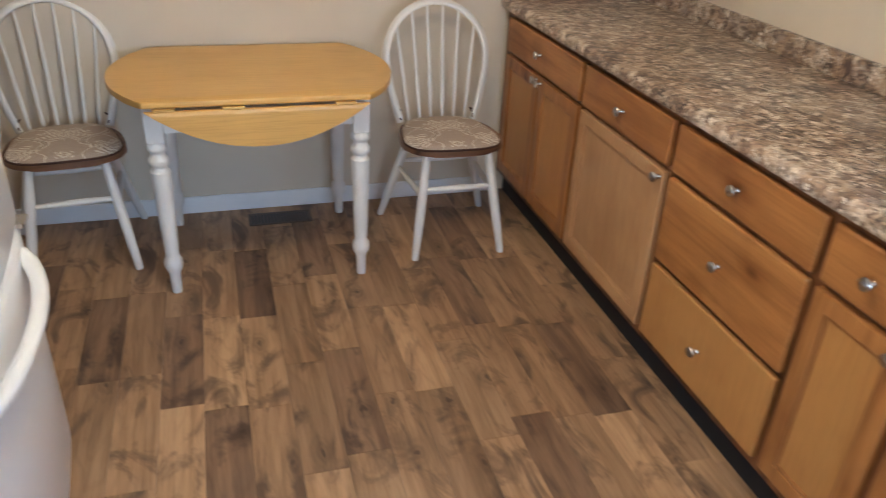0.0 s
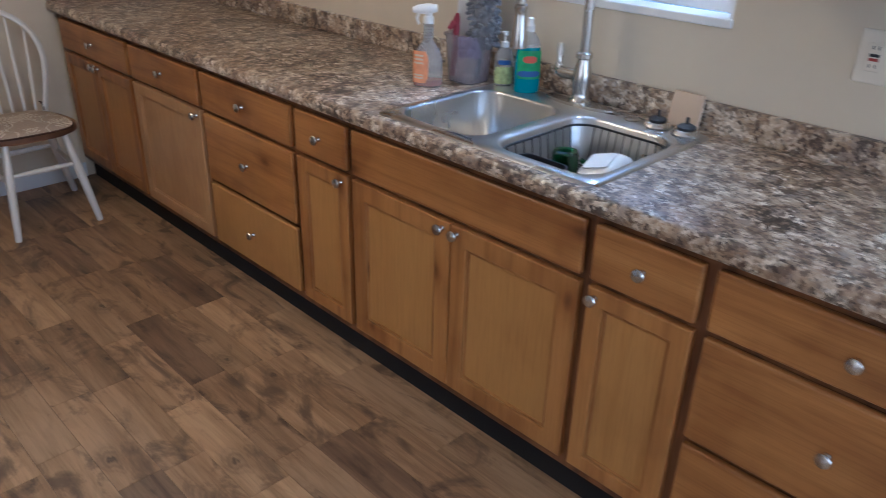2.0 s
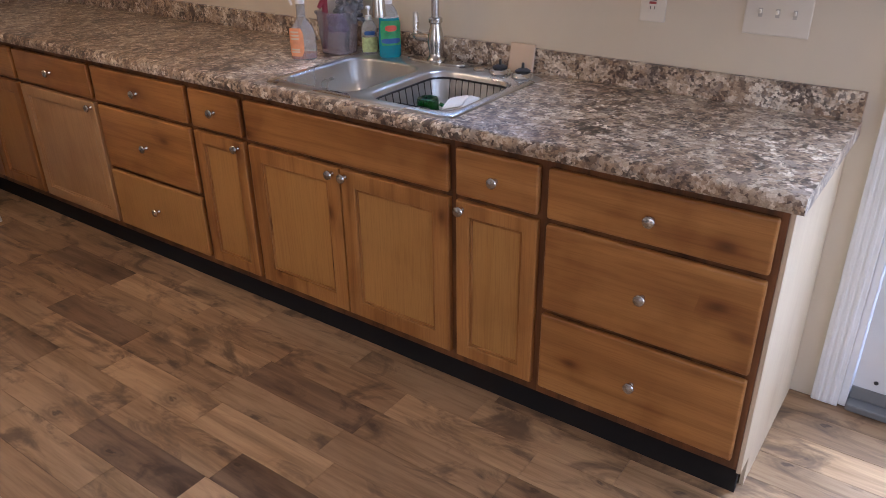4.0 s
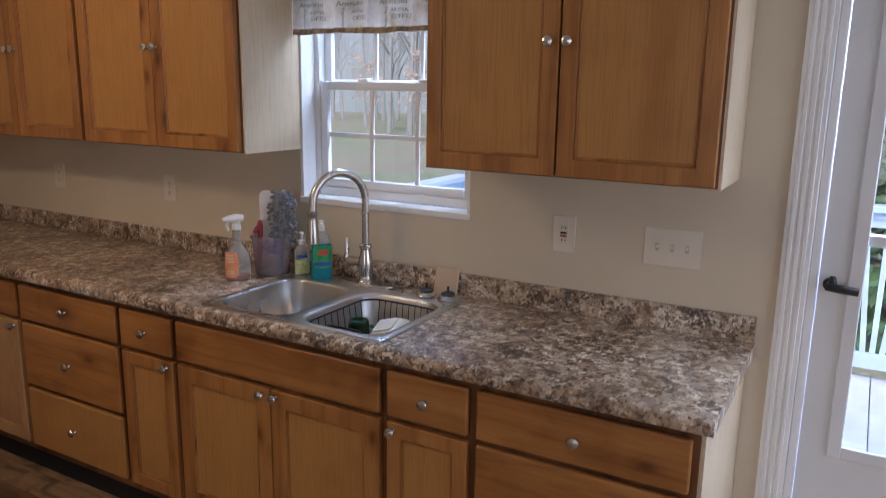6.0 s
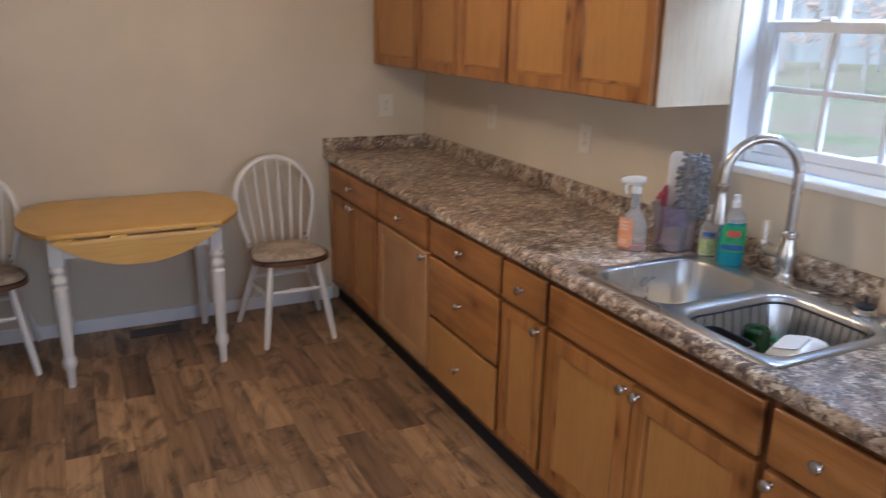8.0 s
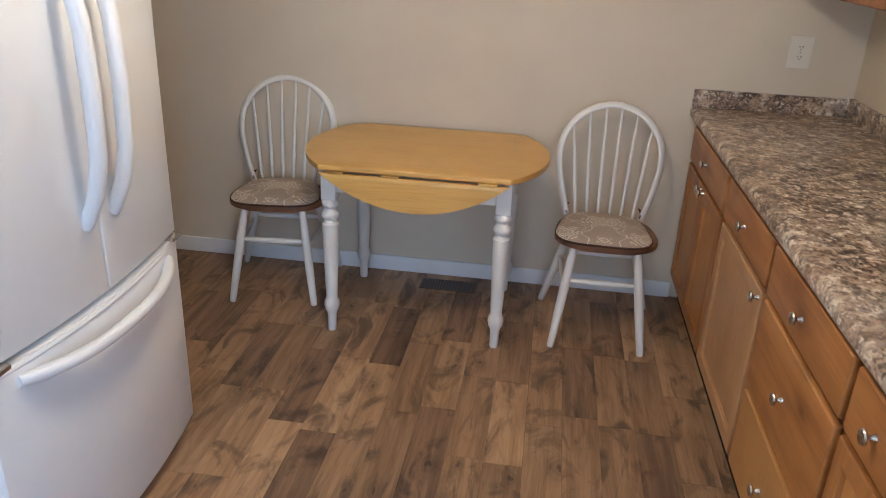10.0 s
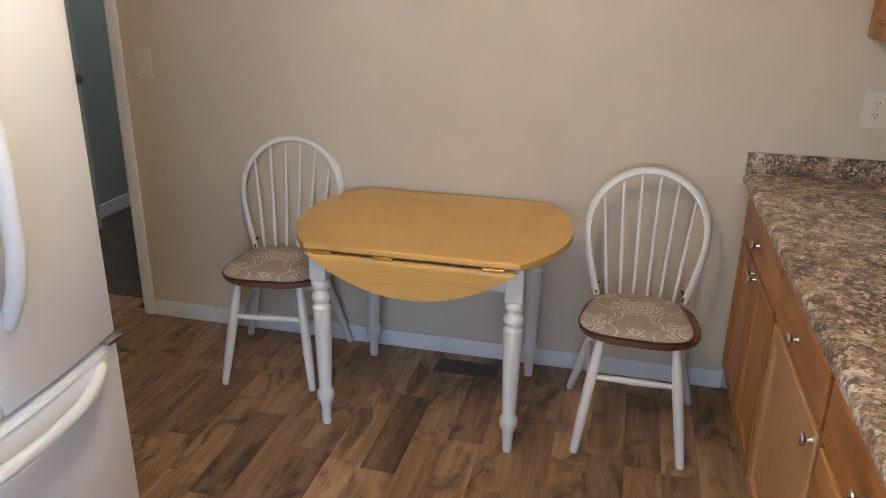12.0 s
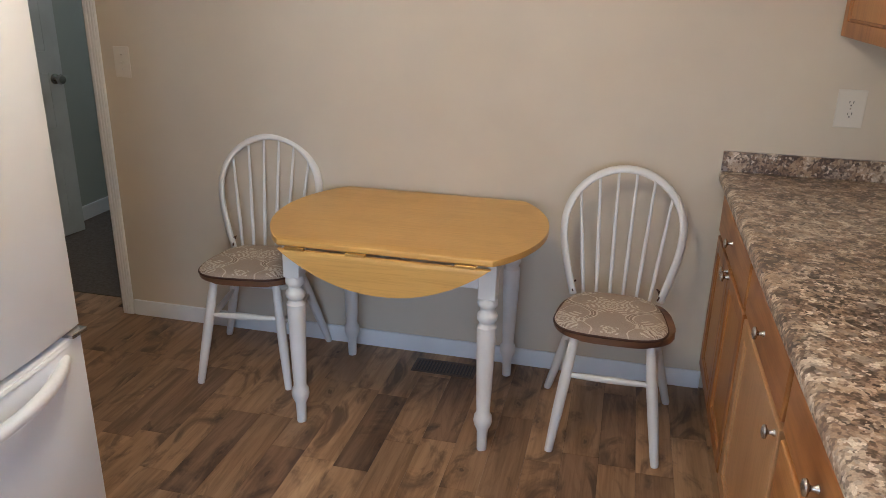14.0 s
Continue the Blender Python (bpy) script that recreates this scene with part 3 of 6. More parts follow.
def drawer(parent, x, y0, y1, z0, z1, with_knob=True, material=None):
    d = part("drawer", boxes((x - 0.021, x, y0, y1, z0, z1), bevel=0.007, segs=3), material or M_OAK_H, parent)
    if with_knob:
        knob(d, x - 0.021, (y0 + y1) / 2, (z0 + z1) / 2)
    return d


def base_unit(label, y0, y1):
    """Carcass with its face frame and its toe board; y0 < y1."""
    c = thing("base_cabinet", label, "cabinet", group="base cabinets")
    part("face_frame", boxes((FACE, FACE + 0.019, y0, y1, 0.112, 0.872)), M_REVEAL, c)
    part("body", boxes((FACE + 0.019, -0.012, y0 + 0.001, y0 + 0.015, 0.112, 0.872), (FACE + 0.019, -0.012, y1 - 0.015, y1 - 0.001, 0.112, 0.872),
                       (FACE + 0.019, -0.012, y0 + 0.015, y1 - 0.015, 0.112, 0.128)), M_END, c)
    part("toe_board", boxes((-0.572, -0.555, y0, y1, 0.0, 0.112)), M_TOE, c)
    return c


ZD = (0.148, 0.686)       # doors
ZT = (0.703, 0.846)       # top drawers
edges = (-0.045, -0.820, -1.425, -2.043, -2.337, -3.221, -3.516, -4.119)
c = base_unit("honey oak base cabinet with a drawer and two doors", edges[1], -0.014)
drawer(c, FACE, -0.805, -0.075, *ZT)
panel_door(c, FACE, -0.438, -0.075, *ZD, (-0.425, 0.672), rail=0.05)
panel_door(c, FACE, -0.805, -0.442, *ZD, (-0.468, 0.668), rail=0.05)
c = base_unit("honey oak base cabinet with a drawer and a pale door", edges[2], edges[1])
drawer(c, FACE, -1.411, -0.834, *ZT)
panel_door(c, FACE, -1.411, -0.834, *ZD, (-1.388, 0.664), M_PALE, 0.046, M_PALE)
c = base_unit("honey oak base cabinet with three drawers", edges[3], edges[2])
drawer(c, FACE, -2.030, -1.440, *ZT)
drawer(c, FACE, -2.030, -1.440, 0.421, ZD[1])
drawer(c, FACE, -2.030, -1.440, ZD[0], 0.404, material=M_PANEL)
c = base_unit("narrow honey oak base cabinet with a drawer and a door", edges[4], edges[3])
drawer(c, FACE, -2.325, -2.056, *ZT)
panel_door(c, FACE, -2.325, -2.056, *ZD, (-2.296, 0.662), rail=0.046)
c = base_unit("honey oak sink cabinet with a false front and two doors", edges[5], edges[4])
drawer(c, FACE, -3.208, -2.351, *ZT, with_knob=False)
panel_door(c, FACE, -2.777, -2.351, *ZD, (-2.748, 0.664))
panel_door(c, FACE, -3.208, -2.782, *ZD, (-2.804, 0.664))
c = base_unit("narrow honey oak base cabinet with a drawer and a door", edges[6], edges[5])
drawer(c, FACE, -3.502, -3.234, *ZT)
panel_door(c, FACE, -3.502, -3.234, *ZD, (-3.256, 0.662), rail=0.046)
c = base_unit("wide honey oak base cabinet with three drawers", edges[7], edges[6])
drawer(c, FACE, -4.104, -3.529, *ZT)
drawer(c, FACE, -4.104, -3.529, 0.421, ZD[1])
drawer(c, FACE, -4.104, -3.529, ZD[0], 0.404)
part("end_panel", boxes((FACE + 0.004, -0.002, -4.131, -4.120, 0.10, 0.872), (-0.53, -0.002, -4.131, -4.120, 0.0, 0.10)), M_END, c, "cream maple laminate end panel")


# worktop with a rolled front edge and a hole for the sink
SINK = (-0.600, -0.080, -3.192, -2.460)


def rolled(bm, y0, y1, x_back):
    prof = [(x_back, 0.915), (-0.632, 0.915), (-0.641, 0.9125), (-0.648, 0.906), (-0.651, 0.897), (-0.651, 0.880), (-0.647, 0.873), (-0.636, 0.871), (x_back, 0.871)]
    a = [bm.verts.new((x, y0, z)) for x, z in prof]
    b = [bm.verts.new((x, y1, z)) for x, z in prof]
    bm.faces.new(a), bm.faces.new(b)
    for k in range(len(prof)):
        j = (k + 1) % len(prof)
        bm.faces.new((a[k], a[j], b[j], b[k]))


top = thing("countertop", "brown and cream granite-pattern laminate countertop over the base cabinets", "countertop")
bm = bmesh.new()
rolled(bm, SINK[3], 0.0, 0.0)
rolled(bm, -4.152, SINK[2], 0.0)
rolled(bm, SINK[2], SINK[3], SINK[0])
box(bm, SINK[1], 0.0, SINK[2], SINK[3], 0.871, 0.915)
part("worktop", bm, M_GRANITE, top, smooth=True)
part("backsplash", boxes((-0.020, 0.0, -4.150, -0.020, 0.915, 0.995), bevel=0.003, segs=2), M_GRANITE, top)
part("side_splash", boxes((-0.648, 0.0, -0.0195, 0.0, 0.915, 0.990), bevel=0.003, segs=2), M_GRANITE, top)


def wall_unit(label, y0, y1, doors, knobs, z0=1.407, z1=2.160, end=0):
    c = thing("wall_cabinet", label, "cabinet", group="wall cabinets")
    f = -0.313
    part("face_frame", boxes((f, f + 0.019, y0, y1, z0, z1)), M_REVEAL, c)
    part("body", boxes((f + 0.019, -0.001, y0 + 0.001, y1 - 0.001, z0 + 0.004, z1 - 0.002)), M_END, c)
    for (a, b), k in zip(doors, knobs):
        panel_door(c, f, a, b, z0 + 0.004, z1 - 0.012, (k, 1.785), rail=0.05)
    if end:
        y = y0 if end < 0 else y1
        part("end_panel", boxes((f + 0.004, -0.001, min(y, y + end * 0.008), max(y, y + end * 0.008), z0 - 0.003, z1)), M_END, c, "cream laminate end panel")
    return c


wall_unit("honey oak wall cabinet with one door", -0.628, -0.003, [(-0.618, -0.022)], [-0.582])
wall_unit("honey oak wall cabinet with two doors", -1.518, -0.629, [(-1.507, -1.080), (-1.076, -0.640)], [-1.101, -1.056])
wall_unit("honey oak wall cabinet with two doors beside the window", -2.396, -1.519, [(-2.390, -1.966), (-1.962, -1.530)], [-1.990, -1.944], end=-1)
wall_unit("honey oak wall cabinet with two doors beside the window", -4.054, -3.172, [(-4.048, -3.612), (-3.606, -3.182)], [-3.636, -3.580], end=-1)


# ---------- sink and tap ----------
def basin():
    s = thing("kitchen_sink", "double-bowl brushed stainless steel drop-in sink in the countertop", "sink")
    bm = bmesh.new()
    zt = 0.9225

    def loop(pts, z):
        return [bm.verts.new((x, y, z)) for x, y in pts]

    def skin(a, b):
        for k in range(len(a)):
            bm.faces.new((a[k], a[(k + 1) % len(a)], b[(k + 1) % len(b)], b[k]))

    o = (-0.616, -0.066, -3.206, -2.446)
    l0 = loop(rounded(*o, 0.03), 0.9155)
    l1 = loop(rounded(o[0] + 0.004, o[1] - 0.004, o[2] + 0.004, o[3] - 0.004, 0.028), 0.9195)
    l2 = loop(rounded(o[0] + 0.012, o[1] - 0.012, o[2] + 0.012, o[3] - 0.012, 0.024), zt)
    skin(l0, l1), skin(l1, l2)
    rims = []
    for y0, y1 in ((-2.806, -2.478), (-3.176, -2.846)):
        x0, x1 = -0.582, -0.172
        rows = []
        for inset, z, r in ((0.0, zt, 0.075), (0.004, zt - 0.002, 0.073), (0.008, zt - 0.008, 0.072), (0.016, zt - 0.13, 0.068), (0.026, zt - 0.158, 0.062), (0.055, zt - 0.172, 0.05)):
            rows.append(loop(rounded(x0 + inset, x1 - inset, y0 + inset, y1 - inset, r), z))
        for a, b in zip(rows, rows[1:]):
            skin(a, b)
        cx, cy = (x0 + x1) / 2, (y0 + y1) / 2
        ring = []
        for v in rows[-1]:
            d = Vector((v.co.x - cx, v.co.y - cy))
            d = d.normalized() * 0.045
            ring.append(bm.verts.new((cx + d.x, cy + d.y, zt - 0.178)))
        skin(rows[-1], ring)
        low = [bm.verts.new((v.co.x, v.co.y, v.co.z - 0.012)) for v in ring]
        skin(ring, low)
        bm.faces.new(low)
        rims.append(rows[0])
    es = []
    for lp in (l2, *rims):
        for k in range(len(lp)):
            e = bm.edges.get((lp[k], lp[(k + 1) % len(lp)]))
            es.append(e)
    bmesh.ops.triangle_fill(bm, use_beauty=True, use_dissolve=False, edges=es)
    part("basin", bm, M_STEEL, s, smooth=True)
    for cy in (-2.642, -3.011):
        bm = bmesh.new()
        lathe(bm, [(0.040, 0), (0.040, 0.004), (0.030, 0.005), (0.012, 0.004), (0.011, 0.012), (0.004, 0.014)], 20, pose(-0.377, cy, 0.7315))
        part("strainer", bm, M_NICKEL, s, smooth=True)
    return s


basin()
DECK = 0.9226
t = thing("faucet", "brushed nickel high-arc pull-down faucet behind the sink", "faucet")
bm = bmesh.new()
slab(bm, [(-0.105 + 0.031 * math.cos(a), -2.79 + 0.125 * math.sin(a)) for a in [2 * math.pi * k / 36 for k in range(36)]], DECK, DECK + 0.009, 0.004)
part("base_plate", bm, M_NICKEL, t, smooth=True)
fx, fy = -0.105, -2.790
bm = lathe(bmesh.new(), [(0.033, 0), (0.033, 0.006), (0.026, 0.014), (0.024, 0.030), (0.029, 0.060), (0.027, 0.088), (0.020, 0.118), (0.019, 0.128), (0.0245, 0.133), (0.0245, 0.145), (0.018, 0.150)], 24, pose(fx, fy, DECK + 0.008))
part("column", bm, M_NICKEL, t, smooth=True)
ux, uy = -0.905, 0.425
pts = [(fx, fy, DECK + 0.15), (fx, fy, 1.19), (fx, fy, 1.242)]
for k in range(1, 15):
    a = math.pi * k / 14
    r = 0.106
    pts.append((fx + ux * r * (1 - math.cos(a)), fy + uy * r * (1 - math.cos(a)), 1.242 + 0.108 * math.sin(a)))
pts.append((fx + ux * 0.213, fy + uy * 0.213, 1.215))
part("gooseneck", tube(bmesh.new(), pts, 0.0140, 16), M_NICKEL, t, smooth=True)
hx, hy = fx + ux * 0.214, fy + uy * 0.214
bm = lathe(bmesh.new(), [(0.018, 0.0), (0.024, 0.003), (0.024, 0.012), (0.020, 0.06), (0.0165, 0.09), (0.0165, 0.105), (0.0185, 0.108), (0.0185, 0.118), (0.0135, 0.121)], 24, pose(hx, hy, 1.10))
part("spray_head", bm, M_NICKEL, t, smooth=True)
bm = bmesh.new()
tube(bm, [(fx, fy + 0.015, DECK + 0.085), (fx, fy + 0.075, DECK + 0.085), (fx, fy + 0.092, DECK + 0.087)], [0.018, 0.017, 0.010], 14)
tube(bm, [(fx, fy + 0.088, DECK + 0.075), (fx + 0.004, fy + 0.09, DECK + 0.11), (fx + 0.008, fy + 0.093, DECK + 0.150), (fx + 0.009, fy + 0.094, DECK + 0.166)], [0.011, 0.0095, 0.0115, 0.008], 12)
part("lever", bm, M_NICKEL, t, smooth=True)


def stopper(x, y):
    s = thing("sink_stopper", "chrome sink stopper with a black rubber top", "sink stopper", (x, y, DECK), "sink stoppers")
    part("rim", lathe(bmesh.new(), [(0.036, 0), (0.038, 0.004), (0.034, 0.012), (0.024, 0.017), (0.010, 0.018)], 24), M_NICKEL, s, smooth=True)
    part("rubber_top", lathe(bmesh.new(), [(0.025, 0.0172), (0.026, 0.022), (0.016, 0.028), (0.005, 0.030), (0.0045, 0.046), (0.002, 0.048)], 18), M_BLACK, s, smooth=True)


stopper(-0.112, -3.060)
stopper(-0.116, -3.150)
single("hole_cover", lathe(bmesh.new(), [(0.021, 0), (0.022, 0.003), (0.018, 0.007), (0.004, 0.008)], 20), M_NICKEL, "small chrome hole cover on the sink deck", "cover", smooth=True, at=(-0.115, -2.980, DECK))
M_SPONGE = plain("peach_tile", (0.66, 0.50, 0.36), 0.6, vary=0.06, bump=0.2, fine=200)
bm = boxes((-0.006, 0.006, -0.047, 0.047, 0.0, 0.098), bevel=0.003, segs=2)
sp = single("scrub_pad", bm, M_SPONGE, "square beige pad leaning against the backsplash", "scrub pad")
sp.matrix_world = pose(-0.048, -3.100, 0.915, 0, 12, 0)

# ---------- table ----------
T0 = (-1.735, -0.384)
A, B, CUT = 0.500, 0.515, 0.352
ZTOP = 0.742
table = thing("drop_leaf_table", "golden maple drop-leaf table with white turned legs, both leaves down", "table", (T0[0], T0[1], 0))
lim = math.asin(CUT / B)
right = [(A * math.cos(a), B * math.sin(a)) for a in [-lim + 2 * lim * k / 24 for k in range(25)]]
outline = right + [(-x, -y) for x, y in right]
part("tabletop", slab(bmesh.new(), outline, ZTOP - 0.022, ZTOP, 0.006, 3), M_TABLE, table, "golden maple top", smooth=True)
half = A * math.cos(lim) - 0.004
for s in (-1, 1):
    bm = bmesh.new()
    pts = [(half * (1 - k / 14), (B - CUT) * (1 - abs(1 - k / 14) ** 2.1)) for k in range(29)]
    slab(bm, pts, -0.0095, 0.0095, 0.003, 2)
    for v in bm.verts:
        x, y, z = v.co
        v.co = (x, s * (CUT + 0.004) + z, ZTOP - 0.0295 - y * 0.80)
    leaf = part("drop_leaf", bm, M_TABLE, table, smooth=True)
    for hxp in (-0.300, -0.085, 0.280):
        part("hinge", boxes((hxp - 0.035, hxp + 0.035, s * (CUT + 0.008) - 0.006, s * (CUT + 0.008) + 0.007, ZTOP - 0.029, ZTOP - 0.020), bevel=0.001), M_BRASS, leaf, "brass hinge")
part("apron", boxes((-0.335, 0.335, -0.285, -0.265, 0.615, 0.7195), (-0.335, 0.335, 0.265, 0.285, 0.615, 0.7195), (-0.352, -0.332, -0.265, 0.265, 0.615, 0.7195), (0.332, 0.352, -0.265, 0.265, 0.615, 0.7195)), M_WHITE, table, "white painted apron")
LEG = [(0.0165, 0.0), (0.0175, 0.004), (0.0195, 0.075), (0.0215, 0.085), (0.029, 0.100), (0.033, 0.118), (0.0315, 0.136), (0.024, 0.150), (0.0235, 0.160), (0.0255, 0.20), (0.031, 0.38), (0.0335, 0.465),
       (0.034, 0.480), (0.027, 0.487), (0.026, 0.497), (0.034, 0.508), (0.0355, 0.518), (0.033, 0.528), (0.025, 0.536), (0.024, 0.548), (0.033, 0.558), (0.0345, 0.568), (0.032, 0.578), (0.027, 0.586)]
for sx in (-1, 1):
    for sy in (-1, 1):
        bm = lathe(bmesh.new(), LEG, 20, pose(sx * 0.342, sy * 0.275, 0))
        box(bm, sx * 0.342 - 0.030, sx * 0.342 + 0.030, sy * 0.275 - 0.030, sy * 0.275 + 0.030, 0.585, 0.7198, 0.003)
        part("leg", bm, M_WHITE, table, "white turned leg", smooth=True)


# ---------- chairs ----------
def bow_chair(label):
    ch = thing("windsor_chair", label, "chair", group="chairs beside the table")
    prof = []
    for k in range(40):
        a = 2 * math.pi * k / 40
        ca, sa = math.cos(a), math.sin(a)
        x = 0.226 * math.copysign(abs(ca) ** 0.66, ca)
        y = 0.188 * math.copysign(abs(sa) ** 0.74, sa)
        x *= 1.0 - 0.20 * (y + 0.198) / 0.396
        prof.append((x, y))
    part("seat", slab(bmesh.new(), prof, 0.424, 0.452, 0.010, 3), M_SEAT, ch, "walnut brown wooden seat", smooth=True)
    legs = {}
    for sx in (-1, 1):
        for front in (1, 0):
            topp = Vector((sx * 0.125, -0.135 if front else 0.12, 0.428))
            foot = Vector((sx * 0.183, -0.218, 0.0)) if front else Vector((sx * 0.235, 0.225, 0.0))
            ps = [foot.lerp(topp, q) for q in (0, 0.02, 0.35, 0.62, 0.85, 1.0)]
            part("leg", tube(bmesh.new(), ps, [0.0125, 0.0145, 0.0185, 0.0195, 0.017, 0.014], 14), M_WHITE, ch, smooth=True)
            legs[sx, front] = (foot, topp)

    def on(key, q):
        f, tp = legs[key]
        return f.lerp(tp, q)
    for a, b in (((-1, 1), (1, 1)), ((-1, 1), (-1, 0)), ((1, 1), (1, 0)), ((-1, 0), (1, 0))):
        q = 0.66 if a[1] == b[1] else 0.60
        p0, p1 = on(a, q), on(b, q)
        part("stretcher", tube(bmesh.new(), [p0, p0.lerp(p1, 0.25), p0.lerp(p1, 0.5), p0.lerp(p1, 0.75), p1], [0.008, 0.0115, 0.013, 0.0115, 0.008], 12), M_WHITE, ch, smooth=True)

    def bow(a):
        """Point of the bow: a from 0 at one foot to pi at the other."""
        x = -0.215 * math.cos(a)
        z = 0.708 + 0.212 * math.sin(a)
        return x, z
    path = [(-0.160, 0.447), (-0.182, 0.52), (-0.202, 0.60), (-0.213, 0.66)] + [bow(math.pi * k / 20) for k in range(21)] + [(0.213, 0.66), (0.202, 0.60), (0.182, 0.52), (0.160, 0.447)]

    def lean(x, z):
        return (x, 0.165 + 0.20 * (z - 0.447) + 0.018 * math.cos(x * 6), z)
    part("bow", tube(bmesh.new(), [lean(x, z) for x, z in path], 0.0112, 12, 1.55), M_WHITE, ch, smooth=True)
    for k in range(6):
        u = (k - 2.5) / 2.5
        xb, xt = 0.122 * u, 0.166 * u
        zt = 0.708 + 0.212 * math.sqrt(max(0, 1 - (xt / 0.215) ** 2)) - 0.006
        ps = [lean(xb + (xt - xb) * q, 0.447 + (zt - 0.447) * q) for q in (0, 0.3, 0.6, 1.0)]
        part("spindle", tube(bmesh.new(), ps, [0.0062, 0.0080, 0.0066, 0.0050], 10), M_WHITE, ch, smooth=True)
    return ch


def damask():
    """Taupe cloth with pale woven scrolls: a flower in the middle and at the front corners, mirrored double-lined ogees between."""
    m, n, l, b = shader("damask_cloth", 0.9)
    v, _ = spread(n, l, (1, 1, 1))
    wobble = node(n, "ShaderNodeTexNoise", Scale=38.0, Detail=2.0)
    l.new(v, wobble.inputs["Vector"])
    sep = n.new("ShaderNodeSeparateXYZ")
    l.new(v, sep.inputs[0])

    def f(op, p, q=None):
        return maths(n, l, op, p, q)

    soft = f('MULTIPLY', f('SUBTRACT', wobble.outputs[0], 0.5), 0.016)
    ax = f('ADD', f('ABSOLUTE', sep.outputs[0]), soft)
    y = f('ADD', sep.outputs[1], soft)

    def near(d, half):
        return f('LESS_THAN', f('ABSOLUTE', d), half)

    def flower(cx, cy, size, petals):
        px, py = f('SUBTRACT', ax, cx), f('MULTIPLY', f('SUBTRACT', y, cy), 1.25)
        r = f('SQRT', f('ADD', f('MULTIPLY', px, px), f('MULTIPLY', py, py)))
        a = f('ABSOLUTE', f('SINE', f('MULTIPLY', f('ARCTAN2', py, px), petals)))
        rim = f('SUBTRACT', f('DIVIDE', r, size), f('ADD', f('MULTIPLY', a, 0.42), 0.50))
        body = f('LESS_THAN', rim, 0.0)
        rings = f('GREATER_THAN', f('SINE', f('ADD', f('MULTIPLY', r, 330.0), f('MULTIPLY', a, 3.2))), 0.05)
        return f('MULTIPLY', body, rings)

    d = f('SUBTRACT', ax, f('ADD', f('MULTIPLY', f('SINE', f('ADD', f('MULTIPLY', y, 26.0), 0.4)), 0.052), 0.100))
    band = near(f('SUBTRACT', d, 0.012), 0.0115)
    pale = f('MAXIMUM', near(d, 0.0030), f('MAXIMUM', near(f('SUBTRACT', d, 0.024), 0.0026), near(f('SUBTRACT', d, 0.0125), 0.0016)))
    d2 = f('SUBTRACT', ax, f('ADD', f('MULTIPLY', f('SINE', f('ADD', f('MULTIPLY', y, 26.0), 3.3)), 0.060), 0.118))
    pale = f('MAXIMUM', pale, near(d2, 0.0026))
    for spec in ((0.0, 0.010, 0.105, 4.5), (0.160, -0.130, 0.095, 3.5), (0.140, 0.125, 0.070, 3.5), (0.0, -0.175, 0.040, 2.5)):
        pale = f('MAXIMUM', pale, flower(*spec))
    ground_c = blend(n, l, 'MIX', f('MULTIPLY', band, 0.75), (0.43, 0.345, 0.275), (0.27, 0.205, 0.16))
    c = blend(n, l, 'MIX', f('MULTIPLY', pale, 0.85), ground_c, (0.76, 0.69, 0.59))
    weave = node(n, "ShaderNodeTexNoise", Scale=300.0, Detail=2.0)
    l.new(v, weave.inputs["Vector"])
    wr = ramp(n, [(0.3, (0.78, 0.78, 0.78)), (0.7, (1.1, 1.1, 1.1))])
    l.new(weave.outputs[0], wr.inputs[0])
    c = blend(n, l, 'MULTIPLY', 1.0, c, wr.outputs[0])
    l.new(c, b.inputs["Base Color"])
    relief(n, l, b, weave.outputs[0], 0.4, 0.001)
    return m


M_DAMASK = damask()


